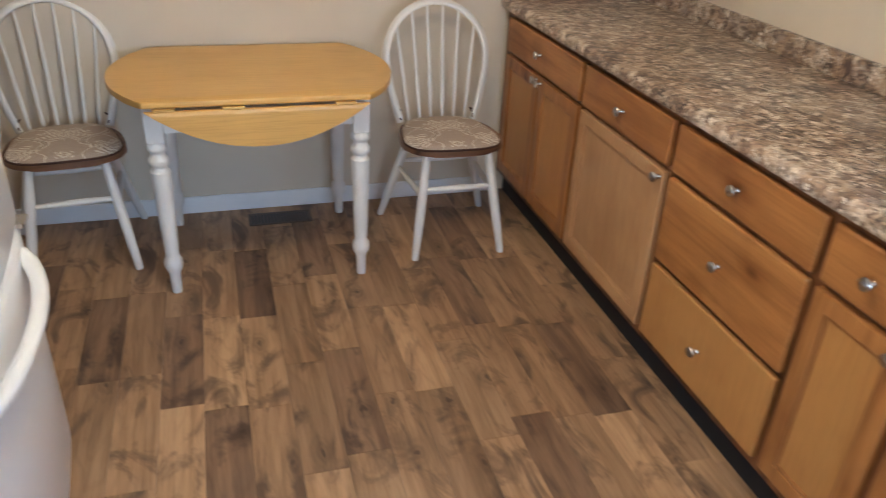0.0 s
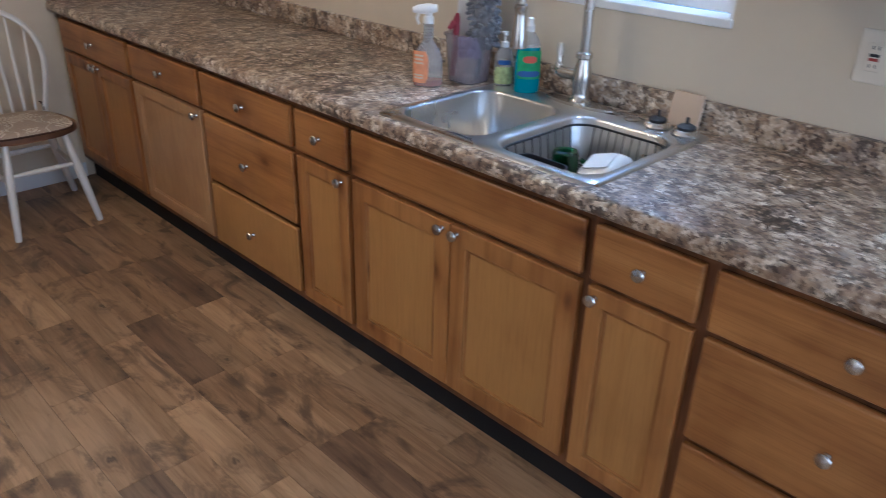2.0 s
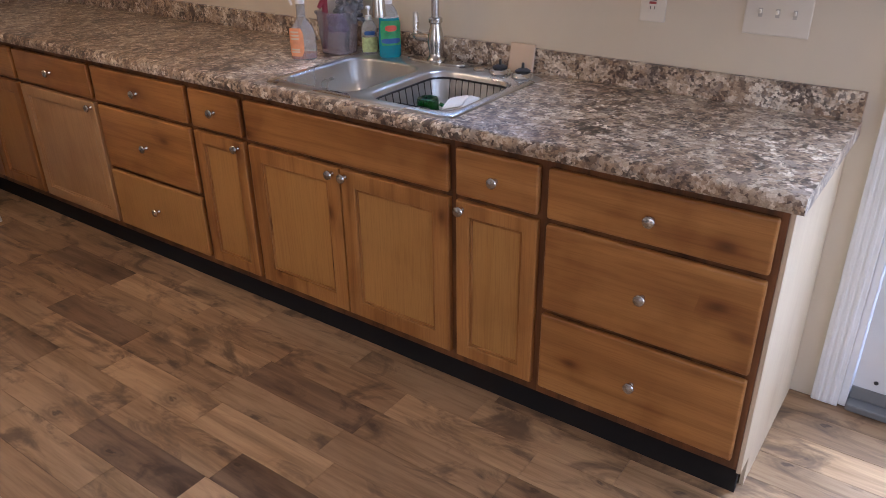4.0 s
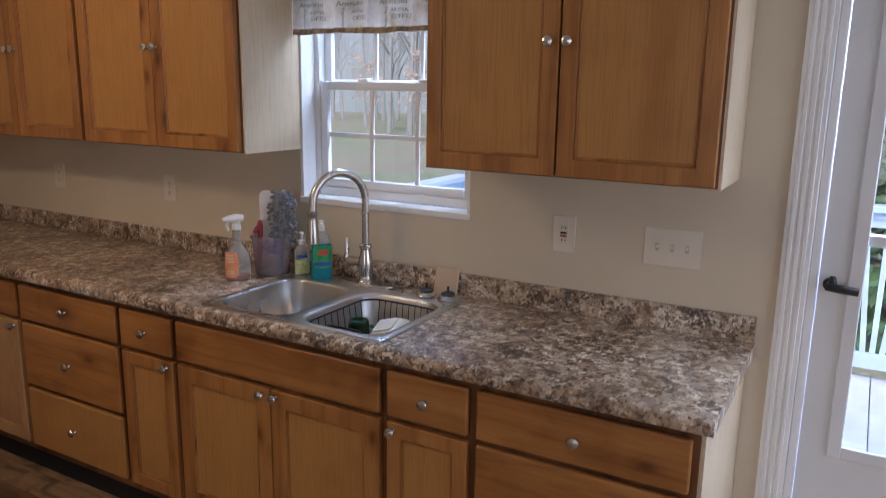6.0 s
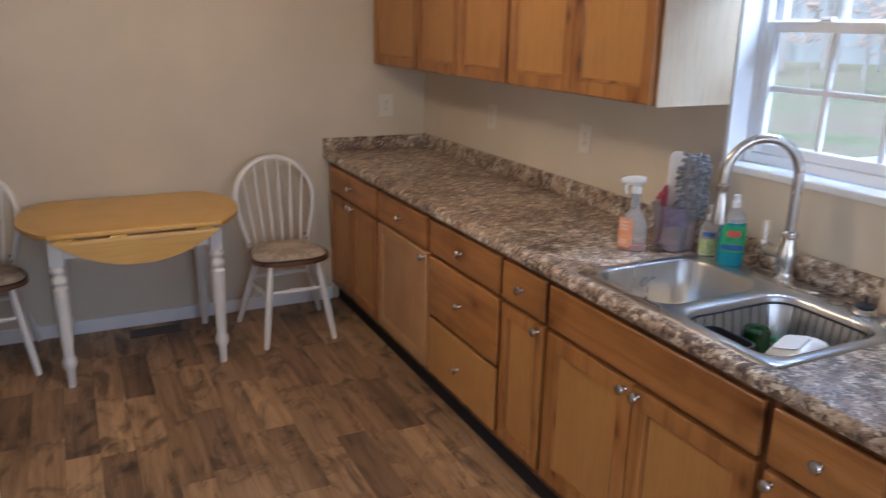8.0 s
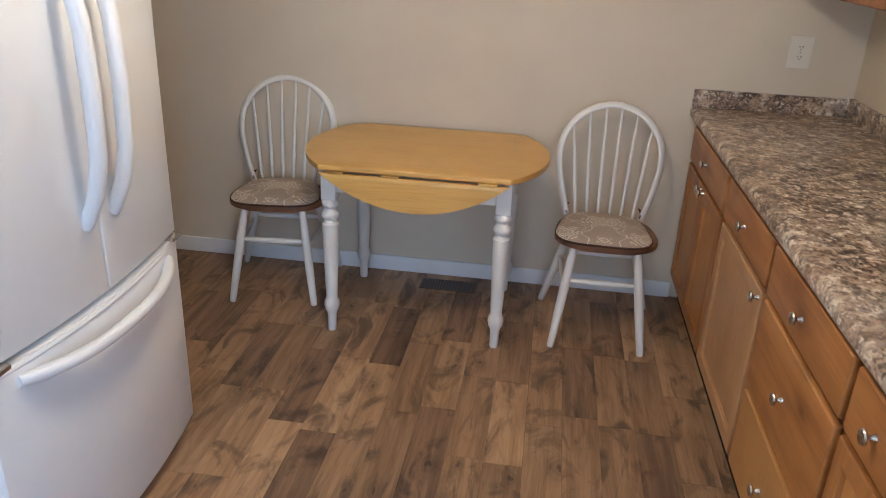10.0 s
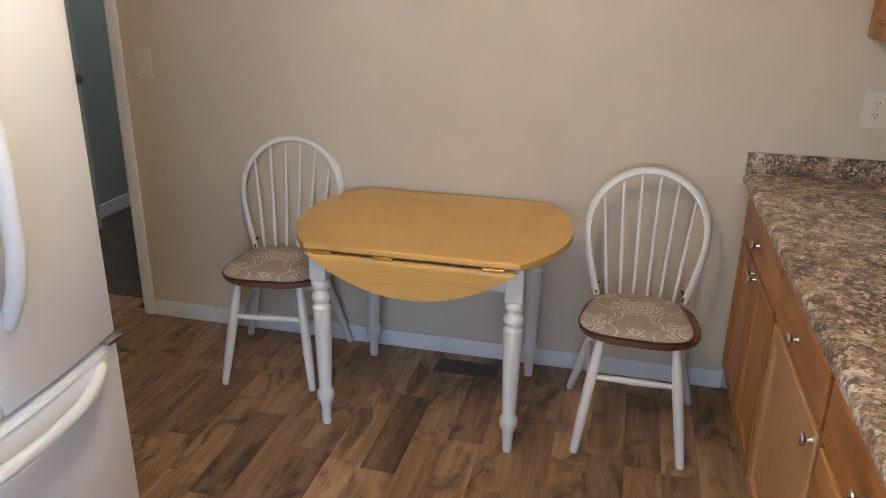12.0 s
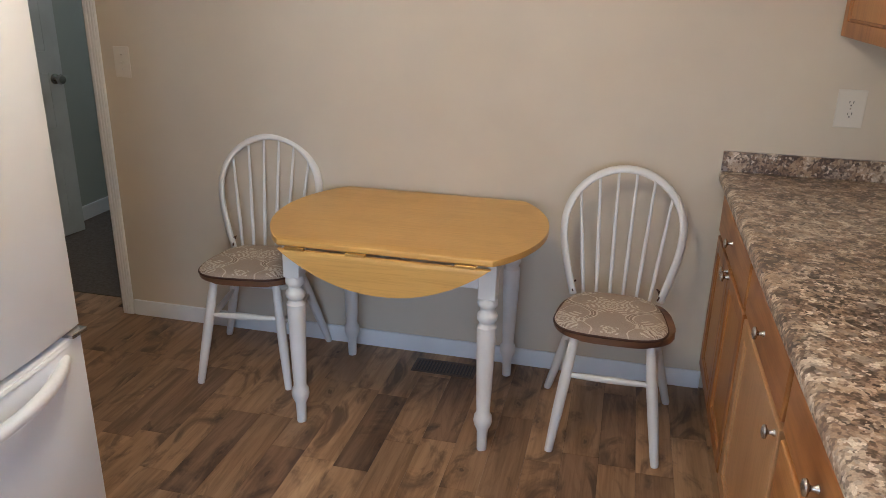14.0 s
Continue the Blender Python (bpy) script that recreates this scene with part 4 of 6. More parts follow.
def cushion():
    cu = thing("seat_cushion", "taupe and cream damask cushion on the chair seat", "cushion", group="seat cushions")
    bm = bmesh.new()
    rows = []
    for inset, z in ((0.012, 0.0), (0.002, 0.004), (0.0, 0.009), (0.006, 0.017), (0.03, 0.024), (0.08, 0.029), (0.14, 0.031), (0.175, 0.0315)):
        row = []
        for k in range(40):
            a = 2 * math.pi * k / 40
            ca, sa = math.cos(a), math.sin(a)
            x = (0.212 - inset) * math.copysign(abs(ca) ** 0.60, ca)
            y = (0.183 - inset * 0.92) * math.copysign(abs(sa) ** 0.66, sa)
            x *= 1.0 - 0.26 * (y + 0.183) / 0.366
            row.append(bm.verts.new((x, y - 0.020, z + 0.002 * math.sin(5 * x * 20) * (z > 0.02))))
        rows.append(row)
    for p, q in zip(rows, rows[1:]):
        for k in range(40):
            bm.faces.new((p[k], p[(k + 1) % 40], q[(k + 1) % 40], q[k]))
    bm.faces.new(rows[0]), bm.faces.new(rows[-1])
    part("pad", bm, M_DAMASK, cu, smooth=True)
    bm = bmesh.new()
    line = []
    for k in range(40):
        a = 2 * math.pi * k / 40
        ca, sa = math.cos(a), math.sin(a)
        x = 0.2125 * math.copysign(abs(ca) ** 0.60, ca)
        y = 0.1835 * math.copysign(abs(sa) ** 0.66, sa)
        line.append((x * (1.0 - 0.26 * (y + 0.1835) / 0.367), y - 0.020, 0.0055))
    part("piping", tube(bm, line, 0.0045, 6, closed=True), M_TIE, cu, "dark brown edge", smooth=True)
    for s in (-1, 1):
        bm = bmesh.new()
        tube(bm, [(s * 0.155, 0.150, 0.012), (s * 0.162, 0.172, 0.020), (s * 0.158, 0.186, 0.032), (s * 0.150, 0.180, 0.044), (s * 0.160, 0.172, 0.040)], 0.003, 6)
        part("tie", bm, M_TIE, cu, "brown cloth tie", smooth=True)
    return cu


chair = bow_chair("white bow-back chair with a brown seat beside the countertop")
chair.matrix_world = pose(-0.980, -0.391, 0, 0, 0, 0)
other = copy_thing(chair, pose(-2.427, -0.272, 0, 0, 0, 7.2))
tagged(other, "white bow-back chair with a brown seat beside the doorway")
cu = cushion()
cu.matrix_world = pose(-0.990, -0.388, 0.4525, 0, 0, -1.5)
copy_thing(cu, pose(-2.427, -0.270, 0.4525, 0, 0, 7.2))


# ---------- refrigerator ----------
FY0, FY1, FXB = -2.238, -1.405, -2.395
fr = thing("refrigerator", "white french-door refrigerator with a bottom freezer drawer", "refrigerator", (0, 0, 0))
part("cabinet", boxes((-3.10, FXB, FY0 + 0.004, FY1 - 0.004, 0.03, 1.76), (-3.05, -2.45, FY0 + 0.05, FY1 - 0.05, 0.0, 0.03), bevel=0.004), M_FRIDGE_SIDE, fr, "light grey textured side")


def bowed(bm, y0, y1, z0, z1, yc, halfw, crown, x_edge, n=14, r=0.010):
    """Door with a bowed front and rounded edges."""
    zs = [z0, z0 + r * 0.3, z0 + r, z1 - r, z1 - r * 0.3, z1]
    ins = [r, r * 0.3, 0, 0, r * 0.3, r]
    ys = [y0 + (y1 - y0) * k / n for k in range(n + 1)]
    ys = [y0, y0 + r * 0.3] + [y for y in ys[1:-1]] + [y1 - r * 0.3, y1]
    grid = []
    for z, i in zip(zs, ins):
        row = []
        for k, y in enumerate(ys):
            e = r if k in (0, len(ys) - 1) else (r * 0.3 if k in (1, len(ys) - 2) else 0)
            x = x_edge + crown * (1 - ((y - yc) / halfw) ** 2) - max(i, e)
            row.append(bm.verts.new((x, y, z)))
        grid.append(row)
    for a, b in zip(grid, grid[1:]):
        for k in range(len(ys) - 1):
            bm.faces.new((a[k], a[k + 1], b[k + 1], b[k]))
    ring = grid[0] + [g[-1] for g in grid[1:-1]] + grid[-1][::-1] + [g[0] for g in grid[-2:0:-1]]
    rear = [bm.verts.new((FXB + 0.006, v.co.y, v.co.z)) for v in ring]
    for k in range(len(ring)):
        j = (k + 1) % len(ring)
        bm.faces.new((ring[k], ring[j], rear[j], rear[k]))
    bm.faces.new(rear)


yc, hw = (FY0 + FY1) / 2, (FY1 - FY0) / 2
XE, CR = -2.338, 0.035
for y0, y1, side in ((FY0, yc - 0.003, -1), (yc + 0.003, FY1, 1)):
    bm = bmesh.new()
    bowed(bm, y0, y1, 0.706, 1.765, yc, hw, CR, XE)
    d = part("door", bm, M_FRIDGE, fr, smooth=True)
    hy = yc + side * 0.058
    xf = XE + CR * 0.97
    pts = [(xf - 0.002, hy, 0.895), (xf + 0.012, hy, 0.925), (xf + 0.038, hy, 0.985), (xf + 0.055, hy, 1.07), (xf + 0.060, hy, 1.22), (xf + 0.055, hy, 1.37), (xf + 0.038, hy, 1.46), (xf + 0.012, hy, 1.52), (xf - 0.002, hy, 1.55)]
    part("handle", tube(bmesh.new(), pts, [0.016, 0.019, 0.020, 0.020, 0.020, 0.020, 0.020, 0.019, 0.016], 14, 0.85), M_FRIDGE, d, "white curved handle", smooth=True)
bm = bmesh.new()
bowed(bm, FY0, FY1, 0.048, 0.691, yc, hw, CR, XE)
dr = part("freezer_drawer", bm, M_FRIDGE, fr, smooth=True)
pts = []
for k in range(15):
    u = -1 + 2 * k / 14
    y = yc + u * 0.335
    pts.append((XE + CR * (1 - (u * 0.81) ** 2) + 0.052 * (1 - abs(u) ** 3.2) - 0.002, y, 0.645 - 0.014 * (1 - u * u)))
part("handle", tube(bmesh.new(), pts, [0.015] + [0.019] * 13 + [0.015], 14, 0.9), M_FRIDGE, dr, "white curved bar handle", smooth=True)
bm = bmesh.new()
bowed(bm, FY0 + 0.01, FY1 - 0.01, 0.668, 0.687, yc, hw, CR + 0.006, XE)
part("grip_lip", bm, M_FRIDGE, dr, smooth=True)
part("gasket", boxes((FXB - 0.002, FXB + 0.0065, FY0 + 0.012, FY1 - 0.012, 0.09, 1.755)), M_GASKET, fr, "grey door gasket")
part("kick_grille", boxes((FXB - 0.02, FXB + 0.02, FY0 + 0.01, FY1 - 0.01, 0.006, 0.044), bevel=0.004), M_FRIDGE, fr, "white kick grille")
for y in (FY0 + 0.03, FY1 - 0.03):
    part("hinge", boxes((FXB, XE + 0.022, y - 0.028, y + 0.028, 0.6922, 0.7048), bevel=0.002), M_NICKEL, fr, "metal hinge between door and drawer")

# ---------- window ----------
wy0, wy1, wz0, wz1 = WIN
win = thing("window_1", "white vinyl double-hung window with grilles above the sink", "window")
tagged(win, kind="structure")
part("window_return", boxes((0.002, 0.085, wy1 - 0.012, wy1 - 0.0005, wz0, wz1), (0.002, 0.085, wy0 + 0.0005, wy0 + 0.012, wz0, wz1), (0.002, 0.085, wy0 + 0.012, wy1 - 0.012, wz1 - 0.012, wz1 - 0.0005)), M_TRIM, win, "white painted window return")
part("window_sill", boxes((-0.010, 0.085, wy0 - 0.001, wy1 + 0.001, wz0 - 0.010, wz0 + 0.014), bevel=0.004, segs=2), M_TRIM, win, "white window sill")
fx0, fx1 = 0.085, 0.150
fy0, fy1, fz0, fz1 = wy0 + 0.001, wy1 - 0.001, wz0 + 0.015, wz1 - 0.001
part("window_frame", boxes((fx0, fx1, fy0, fy0 + 0.035, fz0, fz1), (fx0, fx1, fy1 - 0.035, fy1, fz0, fz1), (fx0, fx1, fy0 + 0.035, fy1 - 0.035, fz0, fz0 + 0.035), (fx0, fx1, fy0 + 0.035, fy1 - 0.035, fz1 - 0.035, fz1), bevel=0.003), M_VINYL_SASH, win)


def sash(x, z0, z1, lip):
    y0, y1 = fy0 + 0.036, fy1 - 0.036
    w = 0.034
    s = part("sash", boxes((x, x + 0.026, y0, y0 + w, z0, z1), (x, x + 0.026, y1 - w, y1, z0, z1), (x, x + 0.026, y0 + w, y1 - w, z0, z0 + w), (x, x + 0.026, y0 + w, y1 - w, z1 - w, z1), bevel=0.003), M_VINYL_SASH, win)
    gy0, gy1, gz0, gz1 = y0 + w, y1 - w, z0 + w, z1 - w
    for k in (1, 2):
        y = gy0 + (gy1 - gy0) * k / 3
        part("grille_bar", boxes((x + 0.007, x + 0.019, y - 0.009, y + 0.009, gz0, gz1), bevel=0.002), M_VINYL_SASH, s)
    zm = (gz0 + gz1) / 2
    part("grille_bar", boxes((x + 0.0075, x + 0.0185, gy0, gy1, zm - 0.009, zm + 0.009), bevel=0.002), M_VINYL_SASH, s)
    p = part("pane", boxes((x + 0.011, x + 0.015, gy0 - 0.004, gy1 + 0.004, gz0 - 0.004, gz1 + 0.004)), M_GLASS, s, "clear glass pane")
    p.visible_shadow = False
    if lip:
        for y in ((y0 * 0.7 + y1 * 0.3), (y0 * 0.3 + y1 * 0.7)):
            part("sash_lock", boxes((x - 0.006, x + 0.022, y - 0.022, y + 0.022, z1, z1 + 0.012), bevel=0.003), M_VINYL_SASH, s)


sash(0.088, fz0 + 0.036, 1.670, True)
sash(0.118, 1.642, fz1 - 0.036, False)

# ---------- valance ----------
def cloth_wave(y, z):
    """Depth of the gathered cloth."""
    fall = (2.17 - z) / 0.33
    return -0.030 - 0.010 * math.sin(y * 52 + 0.6 * math.sin(y * 17)) * (0.35 + 0.65 * fall) - 0.004 * math.sin(y * 131 + z * 9)


def cloth_print(name="coffee_print_cloth", pale=0.0):
    m, n, l, b = shader(name, 0.9)
    v, _ = spread(n, l, (1, 1, 1))
    big = node(n, "ShaderNodeTexNoise", Scale=9.0, Detail=4.0)
    l.new(v, big.inputs["Vector"])
    r = ramp(n, [(0.36, (0.52, 0.45, 0.36)), (0.46, (0.70, 0.66, 0.60)), (0.6, (0.84, 0.83, 0.80))])
    l.new(big.outputs[0], r.inputs[0])
    l.new(r.outputs[0], b.inputs["Base Color"])
    weave = node(n, "ShaderNodeTexNoise", Scale=350.0, Detail=2.0)
    l.new(v, weave.inputs["Vector"])
    relief(n, l, b, weave.outputs[0], 0.3, 0.001)
    b.inputs["Subsurface Weight"].default_value = 0.0
    tr = n.new("ShaderNodeBsdfTranslucent")
    l.new(r.outputs[0], tr.inputs["Color"])
    mix = n.new("ShaderNodeMixShader")
    mix.inputs[0].default_value = 0.24 + pale
    out = n["Material Output"]
    l.new(b.outputs[0], mix.inputs[1]), l.new(tr.outputs[0], mix.inputs[2])
    l.new(mix.outputs[0], out.inputs["Surface"])
    return m


M_CLOTH = cloth_print()
M_BAND = plain("brown_band_cloth", (0.40, 0.30, 0.19), 0.9, vary=0.45, scale=45, bump=0.4, fine=250)
M_INK = plain("brown_print_ink", (0.27, 0.23, 0.195), 0.9)
M_INKPALE = cloth_print("white_print_ink", 0.35)


def cloth_strip(bm, y0, y1, z_top, z_low, ny, nz, ruffle_top=0.0, ruffle_low=0.0, off=0.0):
    rows = []
    for j in range(nz + 1):
        row = []
        for k in range(ny + 1):
            y = y0 + (y1 - y0) * k / ny
            z = z_top + (z_low - z_top) * j / nz
            z += ruffle_top * math.sin(y * 75 + 2 * math.sin(y * 23)) * (1 - j / nz) + ruffle_low * math.sin(y * 19 + 1) * (j / nz)
            row.append(bm.verts.new((cloth_wave(y, z) + off, y, z)))
        rows.append(row)
    for a, b in zip(rows, rows[1:]):
        for k in range(ny):
            bm.faces.new((a[k], a[k + 1], b[k + 1], b[k]))
    return bm


VY0, VY1 = -3.168, -2.408
val = thing("valance", "cream gathered window valance printed with coffee words and cups", "curtain")
part("cloth", cloth_strip(bmesh.new(), VY0, VY1, 2.105, 1.862, 150, 12), M_CLOTH, val, smooth=True)
part("heading", cloth_strip(bmesh.new(), VY0, VY1, 2.172, 2.108, 150, 6, 0.007, 0.0, -0.003), M_BAND, val, "brown gathered heading", smooth=True)
part("hem", cloth_strip(bmesh.new(), VY0, VY1, 1.8615, 1.842, 150, 3, 0.0, 0.003, -0.001), M_BAND, val, "brown printed hem", smooth=True)
bm = tube(bmesh.new(), [(-0.022, VY0 - 0.0, 2.135), (-0.022, VY1 + 0.0, 2.135)], 0.006, 8)
part("rod", bm, M_TRIM, val)


def word(text, y, z, size, upright=False):
    """A printed word that follows the folds; y: its left end as seen from the room."""
    cu = bpy.data.curves.new("word", 'FONT')
    cu.body, cu.size = text, size
    cu.resolution_u = 2
    ob = bpy.data.objects.new("word", cu)
    scene.collection.objects.link(ob)
    me = bpy.data.meshes.new_from_object(ob.evaluated_get(bpy.context.evaluated_depsgraph_get()))
    bpy.data.objects.remove(ob)
    bm = bmesh.new()
    bm.from_mesh(me)
    bpy.data.meshes.remove(me)
    bmesh.ops.subdivide_edges(bm, edges=[e for e in bm.edges if e.calc_length() > 0.012], cuts=1)
    keep = True
    for v in bm.verts:
        u, w = v.co.x, v.co.y
        if upright:
            u, w = w, -u
        yy, zz = y - u, z + w
        if yy < VY0 + 0.004 or yy > VY1 - 0.004 or zz < 1.845 or zz > 2.168:
            keep = False
        v.co = (cloth_wave(yy, zz) - 0.0045, yy, zz)
    if keep and len(bm.verts):
        part("printed_word", bm, M_INK, val)
    else:
        bm.free()


for k, y in enumerate((-2.432, -2.618, -2.800, -2.985)):
    word("Cappuccino", y - 0.004, 2.068, 0.036)
    word("espresso", y - 0.015, 2.042, 0.023)
    word("Latte", y - 0.010, 1.990, 0.052)
    word("MACCHIATO", y - 0.088, 1.995, 0.026)
    word("Espresso", y - 0.090, 2.022, 0.034)
    word("two sugars please", y - 0.006, 1.966, 0.015)
    word("Americano", y - 0.004, 1.938, 0.026)
    word("COFFEE", y - 0.060, 1.888, 0.022)
    word("AROMA", y - 0.058, 1.912, 0.018)
    word("Espresso", y - 0.022, 1.932, 0.021, True)
for k, (y, z) in enumerate(((-2.545, 2.055), (-2.45, 1.975), (-2.69, 1.945), (-2.765, 2.060), (-2.845, 1.985), (-2.96, 2.062), (-3.06, 1.985))):
    bm = bmesh.new()
    w = 0.030 + 0.006 * (k % 2)
    n = 6
    grid = [[bm.verts.new((0, y + w * (2 * i / n - 1) * (1 - 0.22 * (j / n) ** 2), z + 0.028 - 0.060 * j / n)) for i in range(n + 1)] for j in range(n + 1)]
    for a, b in zip(grid, grid[1:]):
        for i in range(n):
            bm.faces.new((a[i], a[i + 1], b[i + 1], b[i]))
    for v in bm.verts:
        v.co.x = cloth_wave(v.co.y, v.co.z) - 0.003
    part("printed_cup", bm, M_INKPALE, val, "white printed cup")

# ---------- exterior door ----------
ey0, ey1, ez1 = DOOR[0], DOOR[1], DOOR[3]
door = thing("door_1", "closed white exterior door with a tall glass light and a black lever", "door")
tagged(door, kind="structure")
part("jamb", boxes((0.0, 0.14, ey1 - 0.022, ey1 - 0.0005, 0.0, ez1), (0.0, 0.14, ey0 + 0.0005, ey0 + 0.022, 0, ez1), (0.0, 0.14, ey0 + 0.022, ey1 - 0.022, ez1 - 0.022, ez1 - 0.0005), bevel=0.002), M_TRIM, door, "white jamb")
ly0, ly1 = ey0 + 0.026, ey1 - 0.026
gy0, gy1, gz0, gz1 = ly0 + 0.080, ly1 - 0.080, 0.60, 1.94
lx0, lx1 = 0.022, 0.064
leafd = part("leaf", boxes((lx0, lx1, ly0, gy0, 0.045, ez1 - 0.026), (lx0, lx1, gy1, ly1, 0.045, ez1 - 0.026), (lx0, lx1, gy0, gy1, 0.045, gz0), (lx0, lx1, gy0, gy1, gz1, ez1 - 0.026)), M_DOORPAINT, door)
g = 0.034
part("glass_frame", boxes((lx0 - 0.010, lx0, gy0 - 0.005, gy0 + g, gz0 - 0.005, gz1 + 0.005), (lx0 - 0.010, lx0, gy1 - g, gy1 + 0.005, gz0 - 0.005, gz1 + 0.005), (lx0 - 0.010, lx0, gy0 + g, gy1 - g, gz0 - 0.005, gz0 + g), (lx0 - 0.010, lx0, gy0 + g, gy1 - g, gz1 - g, gz1 + 0.005),
                          (lx0 - 0.004, lx0 + 0.016, gy0, gy0 + g, gz0, gz1), (lx0 - 0.004, lx0 + 0.016, gy1 - g, gy1, gz0, gz1), (lx0 - 0.002, lx0 + 0.020, gy0 + g, gy1 - g, 1.238, 1.272), bevel=0.003), M_DOORPAINT, leafd)
for z0, z1 in ((gz0 + 0.002, 1.254), (1.256, gz1 - 0.002)):
    p = part("pane", boxes((0.038, 0.043, gy0 + 0.002, gy1 - 0.002, z0, z1)), M_GLASS, leafd, "clear glass pane")
    p.visible_shadow = False
part("sweep", boxes((lx0 - 0.006, lx0, ly0, ly1, 0.030, 0.075), bevel=0.002), M_GASKET, leafd, "grey door sweep")
bm = bmesh.new()
lathe(bm, [(0.019, 0), (0.019, 0.006), (0.016, 0.010), (0.011, 0.012), (0.011, 0.045), (0.004, 0.047)], 20, pose(lx0, ly1 - 0.030, 1.118, 0, -90, 0))
tube(bm, [(lx0 - 0.040, ly1 - 0.022, 1.118), (lx0 - 0.044, ly1 - 0.050, 1.117), (lx0 - 0.044, ly1 - 0.105, 1.113)], [0.011, 0.0125, 0.0115], 12)
tube(bm, [(lx0 - 0.030, ly1 - 0.036, 1.118), (lx0 - 0.030, ly1 - 0.036, 1.140), (lx0 - 0.028, ly1 - 0.036, 1.148)], [0.010, 0.011, 0.006], 10)
part("lever", bm, M_BLACK, leafd, "black lever handle", smooth=True)
for y in (ly1 - 0.06, ly1 - 0.30):
    part("screw", lathe(bmesh.new(), [(0.007, 0), (0.006, 0.003), (0.001, 0.004)], 12, pose(lx0, y, 0.105, 0, -90, 0)), M_BLACK, leafd)
part("threshold", boxes((-0.02, 0.14, ey0 + 0.022, ey1 - 0.022, 0.0, 0.026), bevel=0.006, segs=2), M_GASKET, door, "dark metal threshold")

# hallway door, ajar
hd = thing("door_2", "white panelled hallway door standing ajar", "door", (-4.418, 0.232, 0), rz=-9.5)
tagged(hd, kind="structure")
M_HALLDOOR = plain("pale_door_paint", (0.60, 0.62, 0.60), 0.45)
leaf2 = part("leaf", boxes((-0.018, 0.018, 0.0, 0.775, 0.012, 2.03), bevel=0.002), M_HALLDOOR, hd)
for z0, z1 in ((0.15, 0.55), (0.68, 1.0), (1.12, 1.85)):
    for y0, y1 in ((0.10, 0.355), (0.42, 0.675)):
        part("panel", boxes((0.018, 0.024, y0, y1, z0, z1), bevel=0.005), M_HALLDOOR, leaf2)
bm = bmesh.new()
for s in (-1, 1):
    lathe(bm, [(0.03, 0), (0.03, 0.005), (0.012, 0.010), (0.011, 0.025), (0.024, 0.035), (0.029, 0.05), (0.024, 0.063), (0.004, 0.067)], 18, pose(s * 0.018, 0.715, 0.958, 0, s * 90, 0))
part("doorknob", bm, M_NICKEL, leaf2, "satin nickel doorknob", smooth=True)


# ---------- wall plates, vent, ceiling light ----------
def plate(name, label, y, z, w, h, kind, m):
    p = thing(name, label, "wall plate", group="wall plates")
    p.matrix_world = m @ pose(0, 0, 0)
    part("cover", boxes((-0.0055, 0.0, -w / 2, w / 2, -h / 2, h / 2), bevel=0.003, segs=2), M_PLATE, p)
    if kind == "duplex":
        for s in (-1, 1):
            part("socket", slab(bmesh.new(), rounded(-0.014, 0.014, -0.0165, 0.0165, 0.009, 4), 0, 0.0015), M_PLATE, p).matrix_basis = pose(-0.0055, 0, s * 0.020, 0, -90, 0)
            part("slots", boxes((-0.0078, -0.006, -0.0075, -0.005, s * 0.02 - 0.002, s * 0.02 + 0.007), (-0.0078, -0.006, 0.005, 0.0075, s * 0.02 - 0.001, s * 0.02 + 0.006), (-0.0078, -0.006, -0.0022, 0.0022, s * 0.02 - 0.0105, s * 0.02 - 0.006)), M_BLACK, p)
        part("screw", lathe(bmesh.new(), [(0.003, 0), (0.002, 0.0015)], 10, pose(-0.0055, 0, 0, 0, -90, 0)), M_NICKEL, p)
    elif kind == "gfci":
        part("socket", boxes((-0.0085, -0.0055, -0.0165, 0.0165, -0.033, 0.033), bevel=0.001), M_PLATE, p)
        for s in (-1, 1):
            part("slots", boxes((-0.0095, -0.0083, -0.0075, -0.005, s * 0.021 - 0.003, s * 0.021 + 0.005), (-0.0095, -0.0083, 0.005, 0.0075, s * 0.021 - 0.003, s * 0.021 + 0.005)), M_BLACK, p)
        part("test_button", boxes((-0.0105, -0.0083, -0.011, 0.011, 0.001, 0.008), bevel=0.0005), M_BLACK, p)
        part("reset_button", boxes((-0.0105, -0.0083, -0.011, 0.011, -0.009, -0.002), bevel=0.0005), plain("red_button", (0.35, 0.05, 0.04), 0.5), p)
    elif kind == "switches":
        for k in (-1, 0, 1):
            part("toggle", boxes((-0.0155, -0.0055, k * 0.046 - 0.0035, k * 0.046 + 0.0035, -0.002, 0.009), bevel=0.0015), M_PLATE, p)
            part("toggle_slot", boxes((-0.0063, -0.0052, k * 0.046 - 0.0055, k * 0.046 + 0.0055, -0.012, 0.012)), M_SLOT, p)
    elif kind == "toggle":
        part("toggle", boxes((-0.0155, -0.0055, -0.0035, 0.0035, -0.009, 0.002), bevel=0.0015), M_PLATE, p)
        for s in (-1, 1):
            part("screw", lathe(bmesh.new(), [(0.003, 0), (0.002, 0.0015)], 10, pose(-0.0055, 0, s * 0.03, 0, -90, 0)), M_NICKEL, p)
    return p


plate("wall_outlet", "ivory double outlet above the countertop", 0, 0, 0.078, 0.122, "duplex", pose(0, -0.842, 1.185))
plate("wall_outlet", "ivory double outlet above the countertop", 0, 0, 0.078, 0.122, "duplex", pose(0, -1.638, 1.185))
